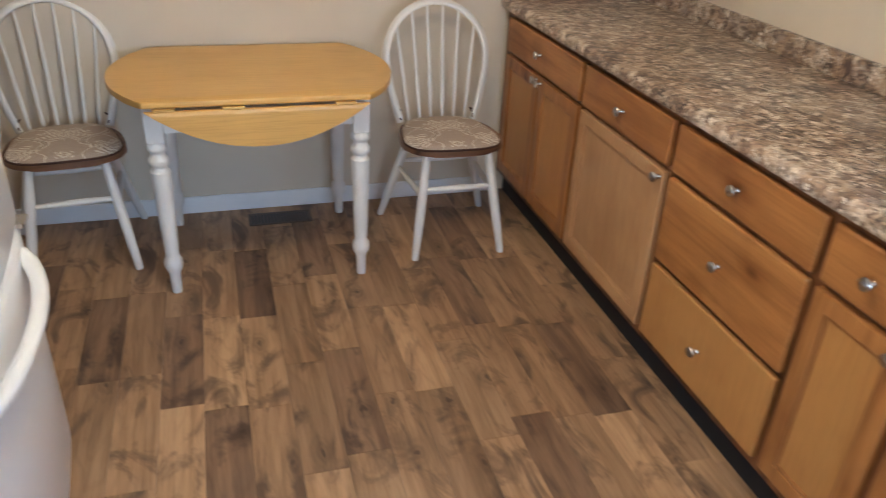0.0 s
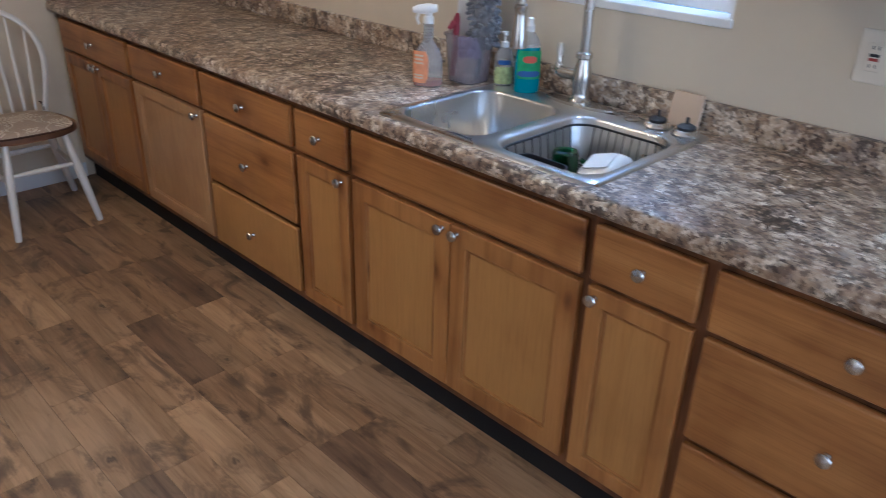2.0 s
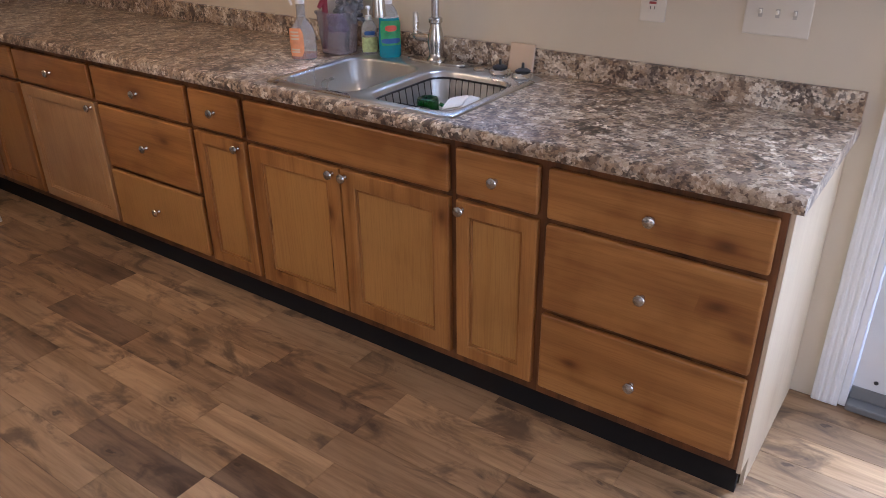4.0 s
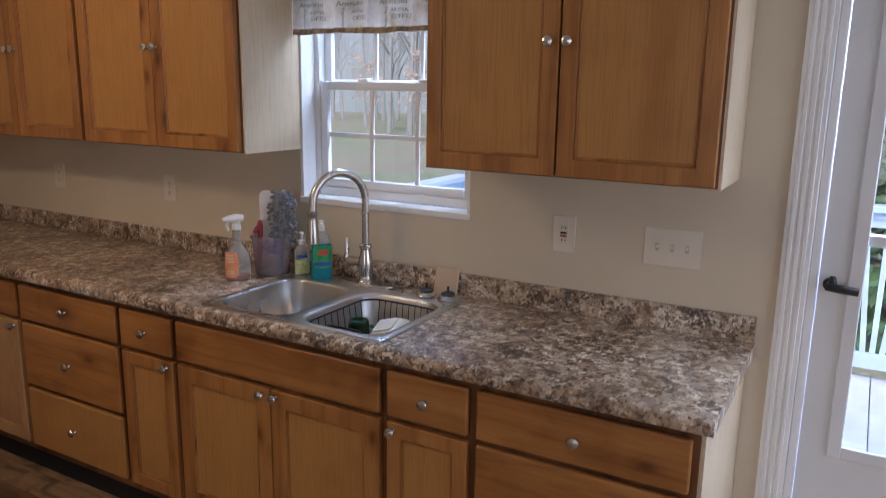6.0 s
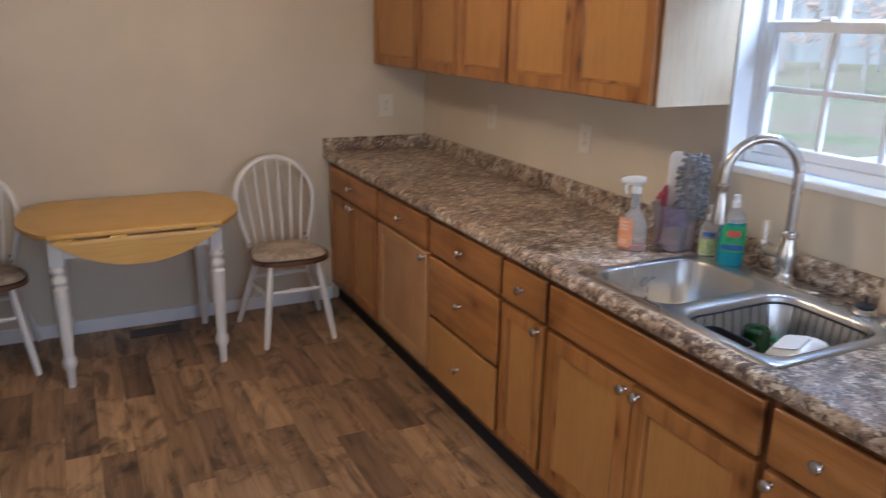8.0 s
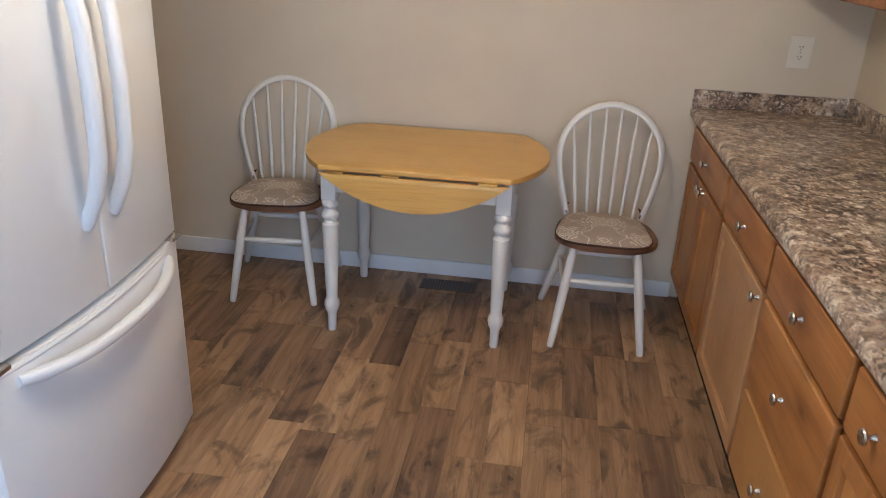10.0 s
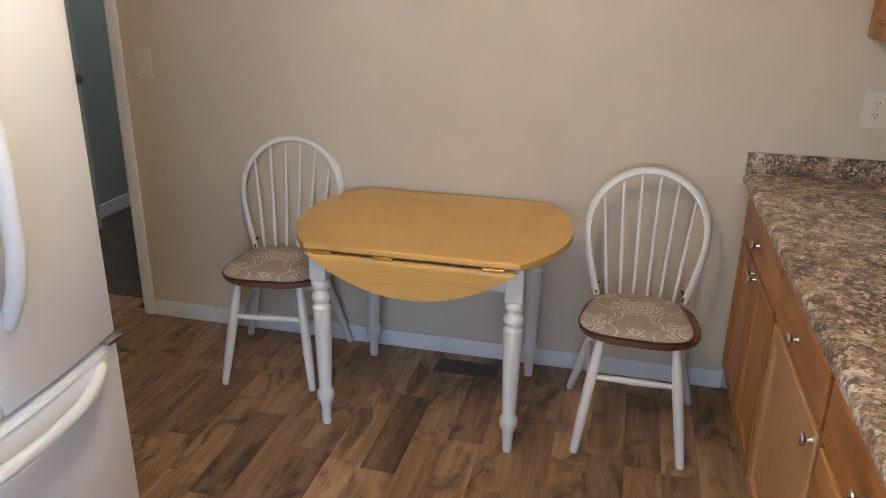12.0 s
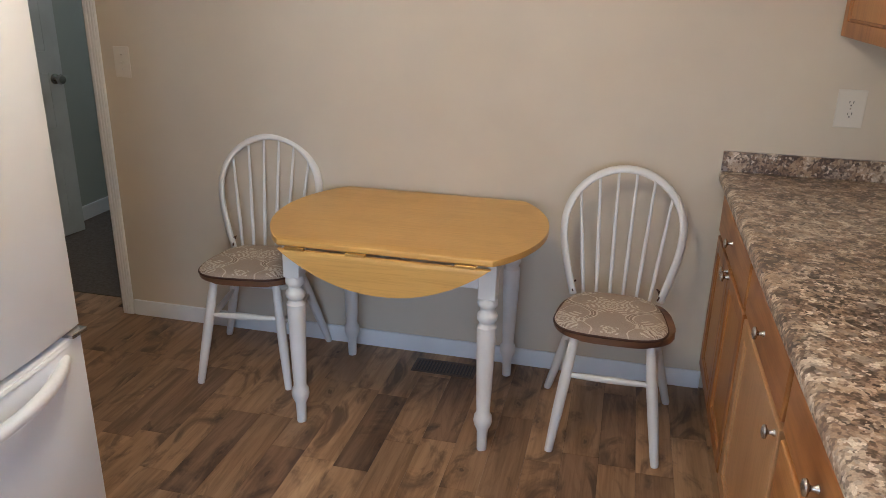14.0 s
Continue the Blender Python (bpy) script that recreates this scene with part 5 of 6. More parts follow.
plate("wall_outlet", "ivory outlet with test buttons beside the window", 0, 0, 0.080, 0.124, "gfci", pose(0, -3.527, 1.181))
plate("light_switch", "ivory triple light switch beside the door", 0, 0, 0.178, 0.122, "switches", pose(0, -3.884, 1.175))
plate("wall_outlet", "ivory double outlet on the wall behind the countertop", 0, 0, 0.094, 0.132, "duplex", pose(-0.252, 0, 1.167, 0, 0, 90))
plate("light_switch", "ivory single light switch beside the doorway", 0, 0, 0.076, 0.130, "toggle", pose(-3.136, 0, 1.199, 0, 0, 90))

vent = thing("floor_register", "dark bronze slotted floor register under the table", "floor vent", (-1.655, -0.128, 0.0))
part("rim", boxes((-0.135, 0.135, -0.057, -0.045, 0.0, 0.005), (-0.135, 0.135, 0.045, 0.057, 0, 0.005), (-0.135, -0.122, -0.045, 0.045, 0, 0.005), (0.122, 0.135, -0.045, 0.045, 0, 0.005), bevel=0.0015), M_BRONZE, vent)
# a flat black sheet stands for the shade down in the duct
part("well", boxes((-0.122, 0.122, -0.045, 0.045, 0.0, 0.0012)), M_BLACK, vent, "black sheet in place of the dark opening")
for k in range(17):
    x = -0.112 + 0.014 * k
    part("slat", boxes((x - 0.003, x + 0.003, -0.045, 0.045, 0.001, 0.0042)), M_BRONZE, vent)

# unseen fixture: the lamp is inferred from shadows, the dome assumed
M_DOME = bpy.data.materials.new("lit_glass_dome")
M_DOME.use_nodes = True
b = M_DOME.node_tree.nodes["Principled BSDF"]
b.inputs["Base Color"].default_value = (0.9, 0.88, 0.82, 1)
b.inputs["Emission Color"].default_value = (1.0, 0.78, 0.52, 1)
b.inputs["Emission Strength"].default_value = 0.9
cl = thing("ceiling_light", "lit frosted glass dome ceiling light, unseen, its form assumed", "ceiling light", (-1.62, -1.80, 2.44))
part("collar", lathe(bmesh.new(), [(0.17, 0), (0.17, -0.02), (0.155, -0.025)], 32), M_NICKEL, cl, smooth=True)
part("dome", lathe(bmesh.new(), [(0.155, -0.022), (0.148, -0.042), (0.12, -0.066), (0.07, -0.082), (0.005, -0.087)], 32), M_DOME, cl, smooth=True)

# ---------- things beside the sink ----------
CT = 0.915
M_CLEARPLASTIC = clear("clear_plastic", (0.92, 0.92, 0.92), 0.10, 1.2, 0.80)
M_PINK = plain("pink_liquid", (0.55, 0.20, 0.16), 0.2)
M_ORANGELABEL = plain("orange_label", (0.80, 0.33, 0.16), 0.5, vary=0.15, scale=40)
M_CREAMLABEL = plain("cream_label", (0.72, 0.55, 0.40), 0.5)
M_WHITEPLASTIC = plain("white_plastic", (0.80, 0.79, 0.77), 0.35, vary=0.02)
M_TEAL = plain("teal_soap", (0.015, 0.26, 0.33), 0.12, vary=0.1)
M_GREENLABEL = plain("green_label", (0.03, 0.33, 0.12), 0.4, vary=0.3, scale=30)
M_BLUELABEL = plain("blue_label", (0.03, 0.11, 0.36), 0.4)
M_REDLABEL = plain("red_label", (0.62, 0.10, 0.06), 0.4)
M_LIMELABEL = plain("lime_label", (0.45, 0.52, 0.24), 0.45, vary=0.35, scale=60)
M_RED = plain("red_plastic", (0.33, 0.035, 0.06), 0.35)
M_PURPLE = plain("purple_cloth", (0.25, 0.13, 0.32), 0.8, vary=0.3)
M_TUB = clear("smoky_plastic", (0.80, 0.77, 0.84), 0.22, 1.2, 0.84)
M_GREYPLUSH = plain("grey_microfibre", (0.23, 0.235, 0.26), 0.95, vary=0.35, scale=60, bump=0.6)


def oval(bm, sections, segs=28, m=None):
    """Stacked ellipses (rx, ry, z)."""
    rows = []
    for rx, ry, z in sections:
        rows.append([bm.verts.new((m @ Vector((rx * math.cos(2 * math.pi * k / segs), ry * math.sin(2 * math.pi * k / segs), z))) if m else (rx * math.cos(2 * math.pi * k / segs), ry * math.sin(2 * math.pi * k / segs), z)) for k in range(segs)])
    for a, b in zip(rows, rows[1:]):
        for k in range(segs):
            bm.faces.new((a[k], a[(k + 1) % segs], b[(k + 1) % segs], b[k]))
    bm.faces.new(rows[0]), bm.faces.new(rows[-1])
    return bm


def badge(bm, rx, ry, a0, a1, z0, z1, cut=0.0, n=10):
    """A label wrapped on an oval bottle, between the angles a0 and a1 (degrees)."""
    rows = []
    for j in range(7):
        q = j / 6
        z = z0 + (z1 - z0) * q
        squeeze = 1 - cut * (2 * q - 1) ** 4
        mid, halfa = (a0 + a1) / 2, (a1 - a0) / 2 * squeeze
        rows.append([bm.verts.new((rx * math.cos(radians(mid + halfa * (2 * k / n - 1))), ry * math.sin(radians(mid + halfa * (2 * k / n - 1))), z)) for k in range(n + 1)])
    for a, b in zip(rows, rows[1:]):
        for k in range(n):
            bm.faces.new((a[k], a[k + 1], b[k + 1], b[k]))
    return bm


sb = thing("spray_bottle", "clear spray bottle with orange label and white trigger head", "spray bottle", (-0.285, -2.318, CT), rz=46)
part("bottle", oval(bmesh.new(), [(0.030, 0.044, 0), (0.032, 0.047, 0.006), (0.032, 0.047, 0.085), (0.028, 0.038, 0.115), (0.018, 0.022, 0.135), (0.0145, 0.0145, 0.15), (0.0145, 0.0145, 0.196)]), M_CLEARPLASTIC, sb, smooth=True)
part("liquid", oval(bmesh.new(), [(0.028, 0.042, 0.003), (0.0295, 0.0445, 0.008), (0.0295, 0.0445, 0.022)]), M_PINK, sb, "pink liquid", smooth=True)
part("label", badge(bmesh.new(), 0.0328, 0.0478, 95, 182, 0.014, 0.115, 0.25), M_ORANGELABEL, sb, "orange label", smooth=True)
for z in (0.098, 0.086, 0.074, 0.036, 0.027):
    part("label_print", badge(bmesh.new(), 0.0333, 0.0483, 116, 162, z, z + 0.006), M_CREAMLABEL, sb, "pale bar of small print")
bm = bmesh.new()
for k in range(5):
    lathe(bm, [(0.0155, 0.152 + 0.009 * k), (0.0165, 0.155 + 0.009 * k), (0.0155, 0.158 + 0.009 * k)], 16)
part("collar_rings", bm, M_CLEARPLASTIC, sb, smooth=True)
bm = lathe(bmesh.new(), [(0.017, 0.197), (0.017, 0.214), (0.013, 0.220)], 18)
tube(bm, [(0.0, -0.028, 0.242), (0.0, 0.0, 0.240), (0.0, 0.030, 0.238), (0.0, 0.050, 0.236)], [0.012, 0.018, 0.015, 0.009], 14, 0.75)
tube(bm, [(0.0, 0.0, 0.216), (0.0, 0.0, 0.235)], 0.013, 12)
tube(bm, [(0.0, 0.030, 0.230), (0.0, 0.036, 0.212), (0.0, 0.030, 0.192)], [0.006, 0.0055, 0.004], 8)
part("trigger_head", bm, M_WHITEPLASTIC, sb, "white trigger head", smooth=True)

db = thing("dish_soap", "teal dish soap bottle with a green label and a white cap", "soap bottle", (-0.118, -2.592, DECK), rz=46)
part("bottle", oval(bmesh.new(), [(0.021, 0.036, 0), (0.024, 0.040, 0.006), (0.024, 0.041, 0.06), (0.023, 0.038, 0.115), (0.022, 0.036, 0.14)]), M_TEAL, db, "teal liquid in a clear bottle", smooth=True)
part("shoulder", oval(bmesh.new(), [(0.022, 0.036, 0.1402), (0.019, 0.028, 0.165), (0.012, 0.014, 0.185), (0.010, 0.010, 0.19)]), M_CLEARPLASTIC, db, smooth=True)
part("cap", lathe(bmesh.new(), [(0.0135, 0.188), (0.014, 0.205), (0.011, 0.208), (0.0095, 0.218), (0.010, 0.226), (0.004, 0.228)], 18), M_WHITEPLASTIC, db, "white flip cap", smooth=True)
part("label", badge(bmesh.new(), 0.0248, 0.0415, 125, 250, 0.045, 0.132, 0.12), M_GREENLABEL, db, "green label", smooth=True)
part("label_band", badge(bmesh.new(), 0.0253, 0.042, 130, 240, 0.052, 0.070, 0.4), M_BLUELABEL, db, "dark blue band")
part("label_badge", badge(bmesh.new(), 0.0255, 0.0424, 155, 215, 0.095, 0.116, 0.5), M_REDLABEL, db, "red badge")

hs = thing("hand_soap", "clear hand soap pump bottle with a lime label", "soap bottle", (-0.115, -2.492, DECK), rz=46)
part("bottle", oval(bmesh.new(), [(0.018, 0.028, 0), (0.020, 0.030, 0.005), (0.020, 0.030, 0.095), (0.014, 0.019, 0.115), (0.010, 0.010, 0.122)]), M_CLEARPLASTIC, hs, smooth=True)
part("label", badge(bmesh.new(), 0.0207, 0.0307, 110, 250, 0.008, 0.062, 0.1), M_LIMELABEL, hs, "lime and cream label", smooth=True)
part("label_band", badge(bmesh.new(), 0.0207, 0.0307, 140, 220, 0.070, 0.084, 0.2), M_BLUELABEL, hs, "dark blue badge")
bm = lathe(bmesh.new(), [(0.012, 0.1225), (0.012, 0.138), (0.004, 0.140), (0.004, 0.160), (0.010, 0.162), (0.010, 0.170), (0.003, 0.172)], 16)
tube(bm, [(0, 0, 0.166), (-0.02, 0.0, 0.166), (-0.034, 0, 0.162)], [0.005, 0.0045, 0.003], 8)
part("pump", bm, M_WHITEPLASTIC, hs, "white pump", smooth=True)

tb = thing("plastic_tub", "smoky clear plastic tub beside the sink", "tub", (-0.140, -2.362, CT))
bm = bmesh.new()
rows = []
for r, z in ((0.050, 0.001), (0.052, 0.004), (0.062, 0.146), (0.067, 0.148), (0.067, 0.156), (0.0605, 0.156), (0.050, 0.006)):
    rows.append([bm.verts.new((x * r, y * r * 1.05, z)) for x, y in rounded(-1, 1, -1, 1, 0.45)])
for a, b in zip(rows, rows[1:]):
    for k in range(len(a)):
        bm.faces.new((a[k], a[(k + 1) % len(a)], b[(k + 1) % len(b)], b[k]))
bm.faces.new(rows[0]), bm.faces.new(rows[-1])
part("tub", bm, M_TUB, tb, smooth=True)
mit = thing("duster", "grey chenille duster standing in the plastic tub", "duster", (-0.125, -2.385, CT + 0.008))
rnd = random.Random(4)
bm = bmesh.new()
for k in range(150):
    z = 0.115 + 0.205 * rnd.random()
    a = 2 * math.pi * rnd.random()
    r = (0.034 + 0.010 * rnd.random()) * (1.0 if z < 0.29 else 0.75)
    p = Vector((r * 0.7 * math.cos(a) + 0.01, -0.012 + r * 1.15 * math.sin(a), z))
    d = Vector((math.cos(a), math.sin(a), rnd.uniform(-0.5, 0.4))).normalized() * 0.018
    tube(bm, [p - d * 0.3, p + d * 0.5, p + d], [0.005, 0.0075, 0.004], 6)
oval(bm, [(0.018, 0.03, 0.10), (0.026, 0.042, 0.14), (0.028, 0.044, 0.28), (0.015, 0.025, 0.315)], 16, pose(0.01, -0.012, 0))
part("chenille", bm, M_GREYPLUSH, mit, smooth=True)
part("grip", tube(bmesh.new(), [(0, 0, 0.0), (0.006, -0.008, 0.12)], 0.010, 10), M_BLACK, mit)
bm = bmesh.new()
slab(bm, [(x, y) for x, y in rounded(-0.028, 0.028, 0.0, 0.20, 0.022)], -0.004, 0.004, 0.002)
br = single("scraper", bm, M_WHITEPLASTIC, "white flat plastic scraper standing in the tub", "scraper", smooth=True)
br.matrix_world = pose(-0.128, -2.330, CT + 0.128, 84, 0, -46)
bm = bmesh.new()
tube(bm, [(-0.02, 0.02, 0.01), (-0.012, 0.014, 0.10), (-0.006, 0.02, 0.19), (0.002, 0.024, 0.205)], [0.008, 0.010, 0.012, 0.006], 10)
tube(bm, [(-0.006, 0.02, 0.17), (-0.02, 0.022, 0.178), (-0.034, 0.024, 0.160)], [0.011, 0.010, 0.008], 10)
single("bottle_brush", bm, M_RED, "red plastic scrub brush standing in the tub", "brush", smooth=True, at=(-0.160, -2.345, CT + 0.008))
bm = bmesh.new()
for k in range(16):
    a = k * 2.4
    p = Vector((0.022 * math.cos(a), 0.024 * math.sin(a), 0.105 + 0.02 * math.sin(k * 1.7)))
    bmesh.ops.create_icosphere(bm, subdivisions=2, radius=0.017, matrix=Matrix.Translation(p))
single("scouring_cloth", bm, M_PURPLE, "crumpled purple cloth in the plastic tub", "cloth", smooth=True, at=(-0.150, -2.372, CT + 0.008))

# dish basket with its things
M_WIRE = plain("black_wire", (0.015, 0.015, 0.016), 0.35, vary=0.2)
bk = thing("dish_basket", "black wire dish basket hanging in the sink bowl", "dish basket", (-0.377, -3.011, 0.0))
BX, BY, Z1, Z0 = 0.186, 0.150, 0.903, 0.795
part("rim", tube(bmesh.new(), [(x, y, Z1) for x, y in rounded(-BX, BX, -BY, BY, 0.06)], 0.0035, 8, closed=True), M_WIRE, bk, smooth=True)
for s in range(2):
    for k in range(9):
        q = (k - 4) / 4
        if s == 0:
            y = q * (BY - 0.05)
            pts = [(-BX, y, Z1), (-BX + 0.012, y, Z0 + 0.02), (-BX + 0.03, y, Z0), (BX - 0.03, y, Z0), (BX - 0.012, y, Z0 + 0.02), (BX, y, Z1)]
        else:
            x = q * (BX - 0.05)
            pts = [(x, -BY, Z1), (x, -BY + 0.012, Z0 + 0.02), (x, -BY + 0.03, Z0 + 0.003), (x, BY - 0.03, Z0 + 0.003), (x, BY - 0.012, Z0 + 0.02), (x, BY, Z1)]
        part("wire", tube(bmesh.new(), pts, 0.0018, 6), M_WIRE, bk)
cad = bmesh.new()
rows = []
for inset, z in ((0.004, 0.0), (0.0, 0.004), (0.0, 0.085), (0.004, 0.085), (0.006, 0.008)):
    rows.append([cad.verts.new((x, y, z)) for x, y in rounded(-0.032 + inset, 0.032 - inset, -0.075 + inset, 0.075 - inset, 0.026)])
for a, b in zip(rows, rows[1:]):
    for k in range(len(a)):
        cad.faces.new((a[k], a[(k + 1) % len(a)], b[(k + 1) % len(b)], b[k]))
cad.faces.new(rows[0]), cad.faces.new(rows[-1])
single("cutlery_caddy", cad, M_BLACK, "black plastic cutlery caddy in the dish basket", "caddy", smooth=True, at=(-0.500, -2.965, 0.7995))
M_GREENGLASS = clear("green_glass", (0.05, 0.42, 0.13), 0.02, 1.45)
mug = thing("glass_mug", "green glass mug upside down in the dish basket", "mug", (-0.395, -2.965, 0.7995))
part("cup", lathe(bmesh.new(), [(0.036, 0.0), (0.038, 0.006), (0.035, 0.085), (0.032, 0.092), (0.020, 0.094), (0.018, 0.090), (0.030, 0.086), (0.033, 0.006)], 28), M_GREENGLASS, mug, smooth=True)
part("ear", tube(bmesh.new(), arc((0.02, -0.033, 0.022), (0.02, -0.033, 0.072), (0.012, -0.03, 0), 12), 0.006, 10), M_GREENGLASS, mug, smooth=True)
bowl = bmesh.new()
rows = []
for r, z in ((0.070, 0.0), (0.071, 0.003), (0.062, 0.040), (0.046, 0.058), (0.036, 0.062), (0.036, 0.066), (0.002, 0.066)):
    rows.append([bowl.verts.new((x * r, y * r, z)) for x, y in rounded(-1, 1, -1, 1, 0.35)])
for a, b in zip(rows, rows[1:]):
    for k in range(len(a)):
        bowl.faces.new((a[k], a[(k + 1) % len(a)], b[(k + 1) % len(b)], b[k]))
bowl.faces.new(rows[-1])
M_CHINA = plain("white_china", (0.80, 0.78, 0.74), 0.15, vary=0.02, bump=0.0)
single("square_bowl", bowl, M_CHINA, "white square china bowl upside down in the basket", "bowl", smooth=True, at=(-0.375, -3.085, 0.812), rz=12).matrix_world = pose(-0.375, -3.085, 0.832, -16, -14, 12)

# ---------- outdoors ----------
GZ = -0.75


def lawn():
    m, n, l, b = shader("winter_lawn", 0.95)
    v, _ = spread(n, l, (1, 1, 1))
    big = node(n, "ShaderNodeTexNoise", Scale=0.35, Detail=5.0)
    small = node(n, "ShaderNodeTexNoise", Scale=14.0, Detail=5.0)
    l.new(v, big.inputs["Vector"]), l.new(v, small.inputs["Vector"])
    r = ramp(n, [(0.35, (0.29, 0.255, 0.19)), (0.52, (0.26, 0.275, 0.185)), (0.68, (0.19, 0.25, 0.135))])
    l.new(big.outputs[0], r.inputs[0])
    r2 = ramp(n, [(0.3, (0.6, 0.6, 0.6)), (0.7, (1.3, 1.3, 1.3))])
    l.new(small.outputs[0], r2.inputs[0])
    l.new(blend(n, l, 'MULTIPLY', 1.0, r.outputs[0], r2.outputs[0]), b.inputs["Base Color"])
    relief(n, l, b, small.outputs[0], 0.6, 0.05)
    return m


bm = bmesh.new()
bmesh.ops.create_grid(bm, x_segments=40, y_segments=40, size=400)
for v in bm.verts:
    v.co.z = GZ
single("ground", bm, lawn(), "brownish green winter lawn", "ground", kind="structure")

M_DECK = plain("pale_grey_deck_paint", (0.62, 0.65, 0.68), 0.6, vary=0.10, scale=8, bump=0.2)
# the railing is white; blue skylight is put into its base colour
M_RAIL = plain("skylit_white_rail_paint", (0.50, 0.62, 0.78), 0.5, vary=0.06)
deck = thing("deck", "pale grey painted wooden deck outside the door", "deck")
for k in range(31):
    y = -6.3 + 0.147 * k
    part("deck_board", boxes((0.15, 2.72, y + 0.003, y + 0.144, -0.075, -0.040), bevel=0.003), M_DECK, deck)
part("deck_frame", boxes((0.16, 2.70, -6.30, -6.25, -0.26, -0.078), (2.65, 2.70, -6.25, -1.72, -0.26, -0.078), (0.16, 2.70, -1.76, -1.71, -0.26, -0.078)), M_DECK, deck)
part("deck_post", boxes((2.60, 2.69, -6.24, -6.15, GZ, -0.08), (2.60, 2.69, -4.2, -4.11, GZ, -0.08), (2.60, 2.69, -1.85, -1.76, GZ, -0.08)), M_DECK, deck)


def rail_run(label, p, q, fan=0):
    """Railing from p to q with upright or fanned balusters."""
    r = thing("deck_railing", label, "railing", group="deck railings")
    p, q = Vector((*p, 0)), Vector((*q, 0))
    d = (q - p)
    length = d.length
    ang = math.degrees(math.atan2(d.y, d.x))
    r.matrix_world = pose(p.x, p.y, -0.040, 0, 0, ang)
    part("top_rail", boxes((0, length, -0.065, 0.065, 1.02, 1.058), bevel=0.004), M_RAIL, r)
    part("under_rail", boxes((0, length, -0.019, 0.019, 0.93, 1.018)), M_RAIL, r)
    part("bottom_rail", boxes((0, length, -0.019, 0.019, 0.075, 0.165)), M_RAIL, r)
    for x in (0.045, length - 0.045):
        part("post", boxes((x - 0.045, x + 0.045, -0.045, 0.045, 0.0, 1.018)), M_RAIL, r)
    if fan:
        c = length / 2
        for k in range(13):
            x1 = 0.15 + (length - 0.3) * k / 12
            x0 = c + (x1 - c) * 0.42
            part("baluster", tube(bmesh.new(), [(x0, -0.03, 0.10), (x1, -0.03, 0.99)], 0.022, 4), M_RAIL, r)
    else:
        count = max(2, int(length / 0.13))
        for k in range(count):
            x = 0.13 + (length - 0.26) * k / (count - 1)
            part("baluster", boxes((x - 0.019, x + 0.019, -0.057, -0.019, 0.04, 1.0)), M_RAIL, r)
    return r


rail_run("white deck railing with fanned balusters, tinted blue for skylight", (2.66, -5.35), (2.66, -3.70), 1)
rail_run("white deck railing with upright balusters, tinted blue for skylight", (2.66, -3.69), (2.66, -1.78))
rail_run("white deck railing with upright balusters, tinted blue for skylight", (2.60, -1.78), (0.20, -1.78))
rail_run("white deck railing with upright balusters, tinted blue for skylight", (2.66, -6.25), (2.66, -5.36))


def bark():
    # bark paled towards the backdrop, so haze sits in its colour
    return plain("hazed_grey_bark", (0.36, 0.36, 0.335), 0.95, vary=0.2, scale=9, bump=0.8, fine=30)


M_BARK = bark()
M_NEEDLE = plain("conifer_needles", (0.09, 0.19, 0.075), 0.8, vary=0.5, scale=3, bump=0.0)
# dry leaves, also paled to look seen through haze
M_DEADLEAF = plain("hazed_dry_beech_leaves", (0.50, 0.40, 0.31), 0.85, vary=0.2, scale=3, bump=0.0)


def conifer(x, y, h, seed):
    """A hedge conifer: short boughs of flat hanging sprays down to the ground."""
    g = random.Random(seed)
    tr = thing("conifer", "green hedge conifer beyond the deck", "tree", (x, y, GZ), "conifers")
    part("trunk", tube(bmesh.new(), [(0, 0, 0), (0.03, 0, h * 0.5), (0, 0, h)], [0.14, 0.08, 0.015], 8), M_BARK, tr)
    verts, faces = [], []
    for k in range(1700):
        z = h * (1 - g.random() ** 0.75) + 0.1
        rad = 0.15 + 1.15 * max(0.0, 1 - z / h) ** 0.7
        a = 2 * math.pi * g.random()
        rr = rad * (0.45 + 0.6 * g.random() ** 0.5)
        c = Vector((rr * math.cos(a), rr * math.sin(a), z - 0.25 * rr))
        out = Vector((math.cos(a + g.uniform(-0.5, 0.5)), math.sin(a + g.uniform(-0.5, 0.5)), g.uniform(-0.9, 0.15))).normalized()
        side = out.cross(Vector((0, 0, 1))).normalized()
        ln = g.uniform(0.18, 0.34)
        for j in range(5):
            s = (j - 2) * 0.35
            tip = c + (out + side * s).normalized() * ln * (1 - 0.12 * abs(j - 2)) - Vector((0, 0, 0.03))
            wd = (side - out * s).normalized() * 0.022
            mid = c.lerp(tip, 0.5)
            i = len(verts)
            verts += [tuple(c), tuple(mid + wd), tuple(tip), tuple(mid - wd)]
            faces.append((i, i + 1, i + 2, i + 3))
    me = bpy.data.meshes.new("crown")
    me.from_pydata(verts, [], faces)
    me.materials.append(M_NEEDLE)
    ob = new("crown", me)
    ob.parent = tr
    return tr


conifer(6.3, -5.3, 5.2, 3)
conifer(6.9, -6.9, 5.6, 8)
conifer(7.4, -3.6, 4.9, 12)


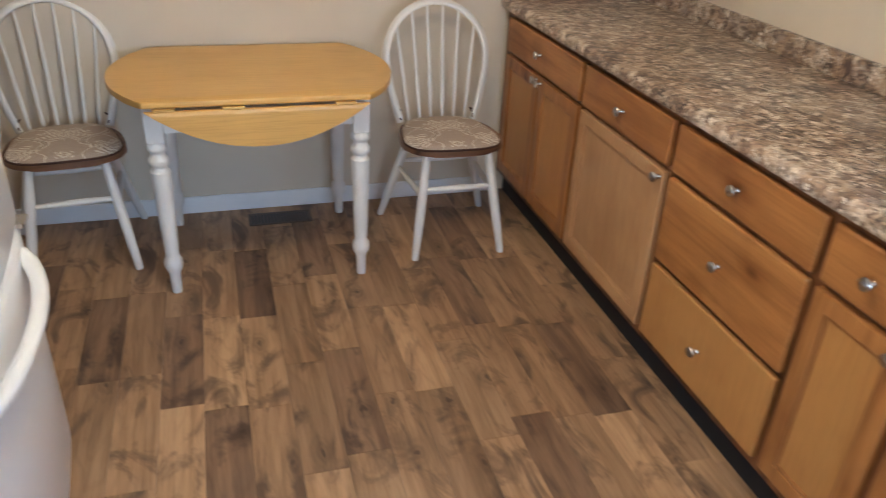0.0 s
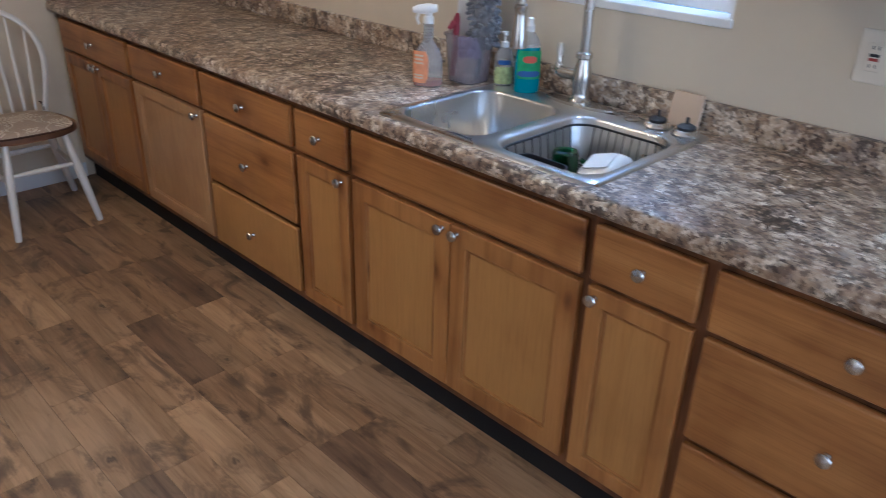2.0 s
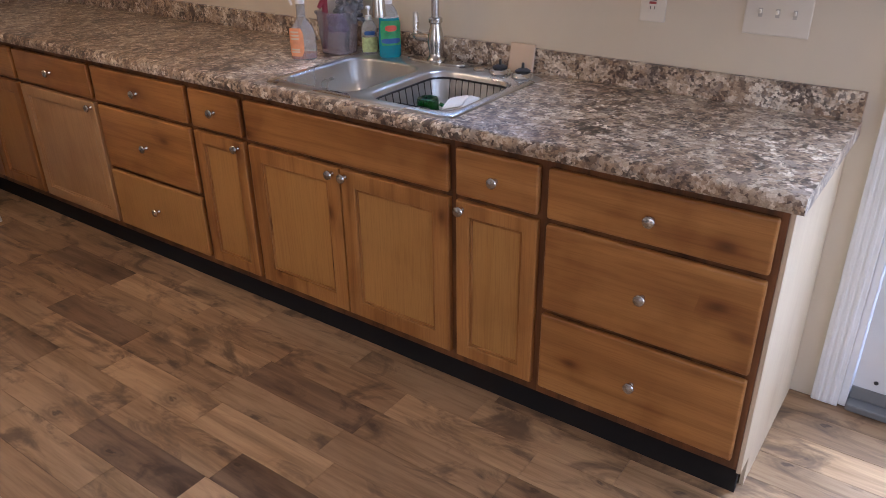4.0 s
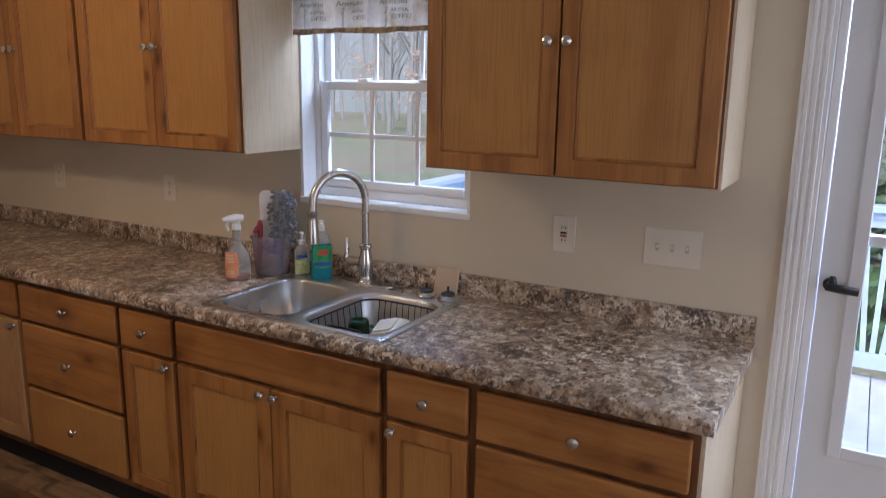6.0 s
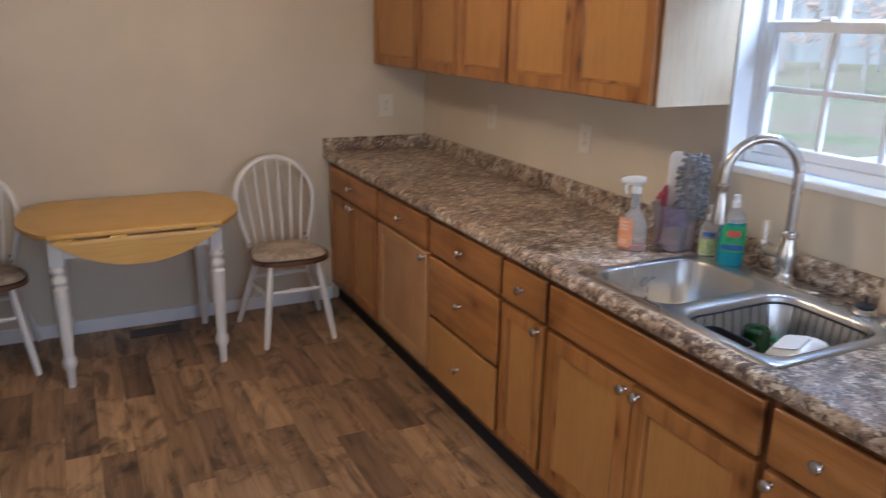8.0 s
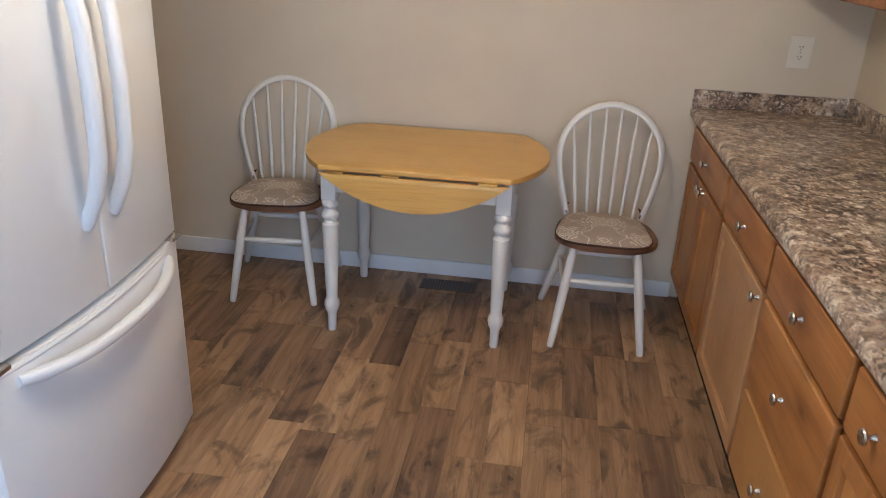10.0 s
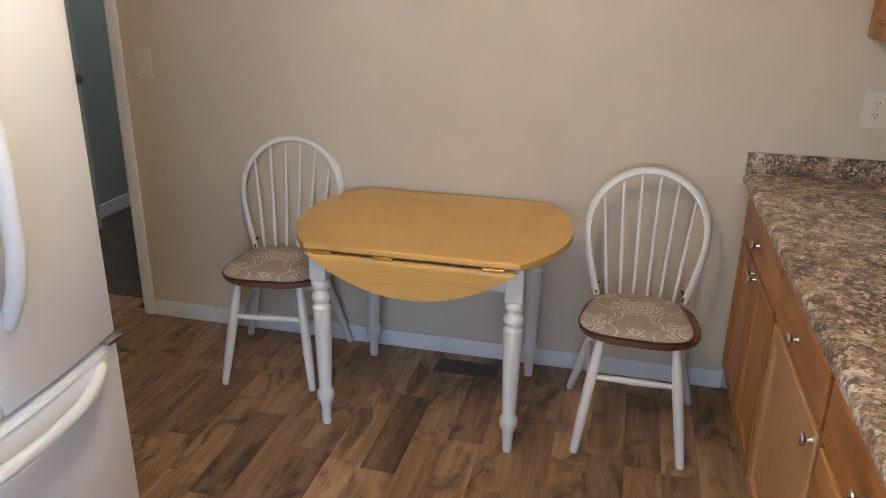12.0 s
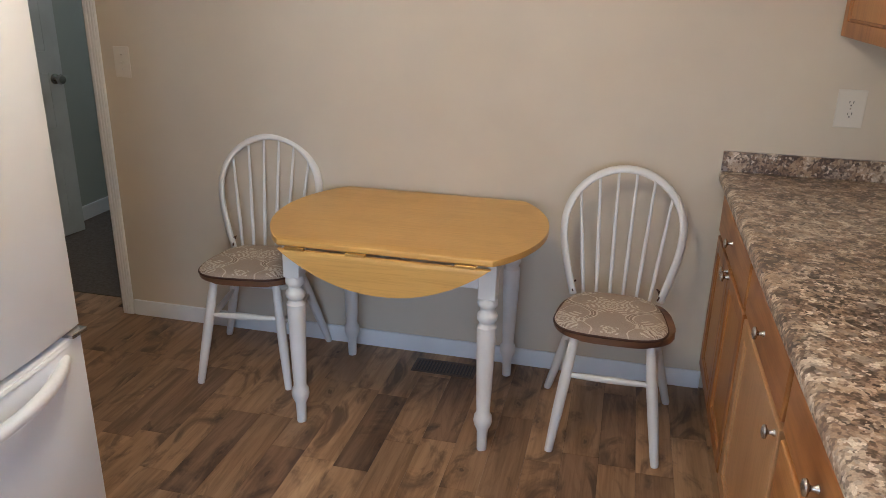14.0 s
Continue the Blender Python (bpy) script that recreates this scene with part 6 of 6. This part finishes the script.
def bare_tree(x, y, h, seed, leaves=0):
    g = random.Random(seed)
    tr = thing("bare_tree", "bare winter tree at the edge of the woods" if not leaves else "young tree holding dry brown leaves", "tree", (x, y, GZ), "woods")
    bm = bmesh.new()
    lx, ly = g.uniform(-0.4, 0.4), g.uniform(-0.4, 0.4)
    tube(bm, [(0, 0, 0), (lx * 0.3, ly * 0.3, h * 0.3), (lx * 0.7, ly * 0.7, h * 0.65), (lx, ly, h)], [0.011 * h, 0.009 * h, 0.006 * h, 0.0015 * h], 7)
    part("trunk", bm, M_BARK, tr, smooth=True)
    bm = bmesh.new()
    tips = []
    for k in range(16):
        q = g.uniform(0.25, 0.95)
        p = Vector((lx * q, ly * q, h * q))
        a = 2 * math.pi * g.random()
        ln = h * 0.28 * (1.1 - q) + 0.3
        e = p + Vector((math.cos(a) * ln, math.sin(a) * ln, ln * g.uniform(0.5, 1.1)))
        m = p.lerp(e, 0.5) + Vector((g.uniform(-.1, .1), g.uniform(-.1, .1), 0.05)) * ln
        tube(bm, [p, m, e], [0.005 * h * (1.2 - q), 0.003 * h * (1.2 - q), 0.006], 4)
        for j in range(3):
            s = p.lerp(e, g.uniform(0.4, 0.9))
            w = s + Vector((g.uniform(-1, 1), g.uniform(-1, 1), g.uniform(0.1, 1))).normalized() * ln * 0.45
            tube(bm, [s, s.lerp(w, 0.5), w], [0.010, 0.007, 0.004], 3)
            tips.append((s, w))
    part("limbs", bm, M_BARK, tr)
    if leaves:
        verts, faces = [], []
        for k in range(leaves):
            s, w = g.choice(tips)
            c = s.lerp(w, g.random()) + Vector((g.uniform(-.12, .12), g.uniform(-.12, .12), g.uniform(-.15, .05)))
            u = Vector((g.uniform(-1, 1), g.uniform(-1, 1), g.uniform(-1, 1))).normalized() * 0.09
            v = u.orthogonal().normalized() * 0.045
            i = len(verts)
            verts += [tuple(c - u), tuple(c + v), tuple(c + u), tuple(c - v)]
            faces.append((i, i + 1, i + 2, i + 3))
        me = bpy.data.meshes.new("leaves")
        me.from_pydata(verts, [], faces)
        me.materials.append(M_DEADLEAF)
        ob = new("leaves", me)
        ob.parent = tr
    return tr


g = random.Random(21)
for k in range(46):
    bare_tree(27 + 16 * g.random(), 2 + 30 * k / 46 + g.uniform(-1, 1), g.uniform(9, 16), 100 + k)
for k, (x, y) in enumerate(((25.5, 12.6), (26.0, 15.6), (27.0, 9.0), (26.5, 18.5))):
    bare_tree(x, y, 3.6, 300 + k, 380)

# far woods
def woods_look():
    m, n, l, b = shader("hazy_far_woods", 1.0)
    v, _ = spread(n, l, (0.9, 0.9, 0.09))
    a = node(n, "ShaderNodeTexNoise", Scale=1.0, Detail=6.0, Roughness=0.75)
    l.new(v, a.inputs["Vector"])
    # blue-grey haze is put into the colour of the woods
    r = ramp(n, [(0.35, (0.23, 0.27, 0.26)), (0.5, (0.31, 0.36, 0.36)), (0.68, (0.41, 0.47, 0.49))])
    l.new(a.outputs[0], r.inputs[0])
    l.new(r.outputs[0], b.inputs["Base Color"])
    return m


bm = bmesh.new()
prev = None
g = random.Random(5)
for k in range(181):
    a = radians(-80 + 160 * k / 180)
    x, y = 62 * math.cos(a), 62 * math.sin(a)
    h = 27 + 3 * math.sin(k * 0.7) + g.uniform(-1.6, 1.6)
    pair = (bm.verts.new((x, y, GZ)), bm.verts.new((x, y, GZ + h)))
    if prev:
        bm.faces.new((prev[0], pair[0], pair[1], prev[1]))
    prev = pair
single("backdrop_woods", bm, woods_look(), "bare woods in the distance, painted pale for haze", "woods", kind="structure")

# ---------- floor planks ----------
PW, PL, X0 = 0.1255, 0.490, -0.735
JOINTS = {0: -0.658, 1: -1.130, 2: -0.606, 3: -0.680, 4: -0.918, 5: -0.904, 6: -0.650, 7: -0.697, 8: -0.890, 9: -0.866, 10: -0.832, 11: -0.655, 14: -0.870}
DARK = {0: (-1.41,), 2: (-0.85, -1.84), 5: (-2.6,), 6: (-0.43, -1.42), 8: (-2.3, -0.65), 10: (-1.10, -2.07), 12: (-1.0,), 13: (-2.0,), 4: (-3.1,), 1: (-2.9, -0.4), 9: (-3.3, -1.6), 14: (-0.6,)}
MID = {9: (-1.62,), 8: (-0.65,), 7: (-1.2,), 3: (-1.0,), 11: (-0.9, -1.9), 5: (-0.6,), 1: (-1.4,)}


def plank_mesh(name, length, material):
    bm = boxes((-PW / 2 + 0.0005, PW / 2 - 0.0005, -length / 2 + 0.0006, length / 2 - 0.0006, -0.004, 0.0))
    return mesh_of(name, bm, material)


cache = {}
rest_v, rest_f = [], []
g = random.Random(9)


def rest_box(x0, x1, y0, y1):
    i = len(rest_v)
    e = 0.0006
    rest_v.extend([(x0 + e, y0 + e, 0), (x1 - e, y0 + e, 0), (x1 - e, y1 - e, 0), (x0 + e, y1 - e, 0), (x0 + e, y0 + e, -0.004), (x1 - e, y0 + e, -0.004), (x1 - e, y1 - e, -0.004), (x0 + e, y1 - e, -0.004)])
    rest_f.extend([(i, i + 1, i + 2, i + 3), (i, i + 4, i + 5, i + 1), (i + 1, i + 5, i + 6, i + 2), (i + 2, i + 6, i + 7, i + 3), (i + 3, i + 7, i + 4, i)])


for col in range(-6, 47):
    x1 = X0 - PW * col
    x0 = x1 - PW
    if x0 > -0.001 or x1 < -6.49:
        continue
    x1c, x0c = min(x1, -0.0005), max(x0, -6.499)
    j0 = JOINTS.get(col, -0.49 * g.random() - 0.4)
    k0 = int(-j0 / PL) + 1
    ends = [j0 + PL * k for k in range(k0, -16, -1)]
    row = 0
    y_hi = 0.145 if x1 < -3.2 else 0.0
    for a in ends:
        lo, hi = max(a - PL, -7.0), min(a, y_hi)
        if hi - lo < 0.03:
            continue
        row += 1
        if x1 < -4.75:
            hi = min(hi, -1.47)
            if hi - lo < 0.02:
                continue
        near = hi > -4.9 and x0 > -2.75 and x1c - x0c > 0.12
        if not near or x0 < -3.12:
            rest_box(x0c, x1c, lo, hi)
            continue
        roll = g.random()
        tone = 2 if any(lo < y < hi for y in DARK.get(col, ())) else (1 if roll < 0.38 or any(lo < y < hi for y in MID.get(col, ())) else 0)
        if col > 14 and roll > 0.85:
            tone = 2
        key = (round(hi - lo, 3), tone)
        if key not in cache:
            cache[key] = plank_mesh("plank", hi - lo, M_PLANKS[tone])
        ob = new("plank", cache[key])
        ob.parent = floor
        ob.location = ((x0 + x1) / 2, (lo + hi) / 2, 0)
me = bpy.data.meshes.new("plank_field")
me.from_pydata(rest_v, [], rest_f)
me.materials.append(M_PLANK_REST)
ob = new("plank_field", me)
ob.parent = floor
tagged(ob, kind="stuff")
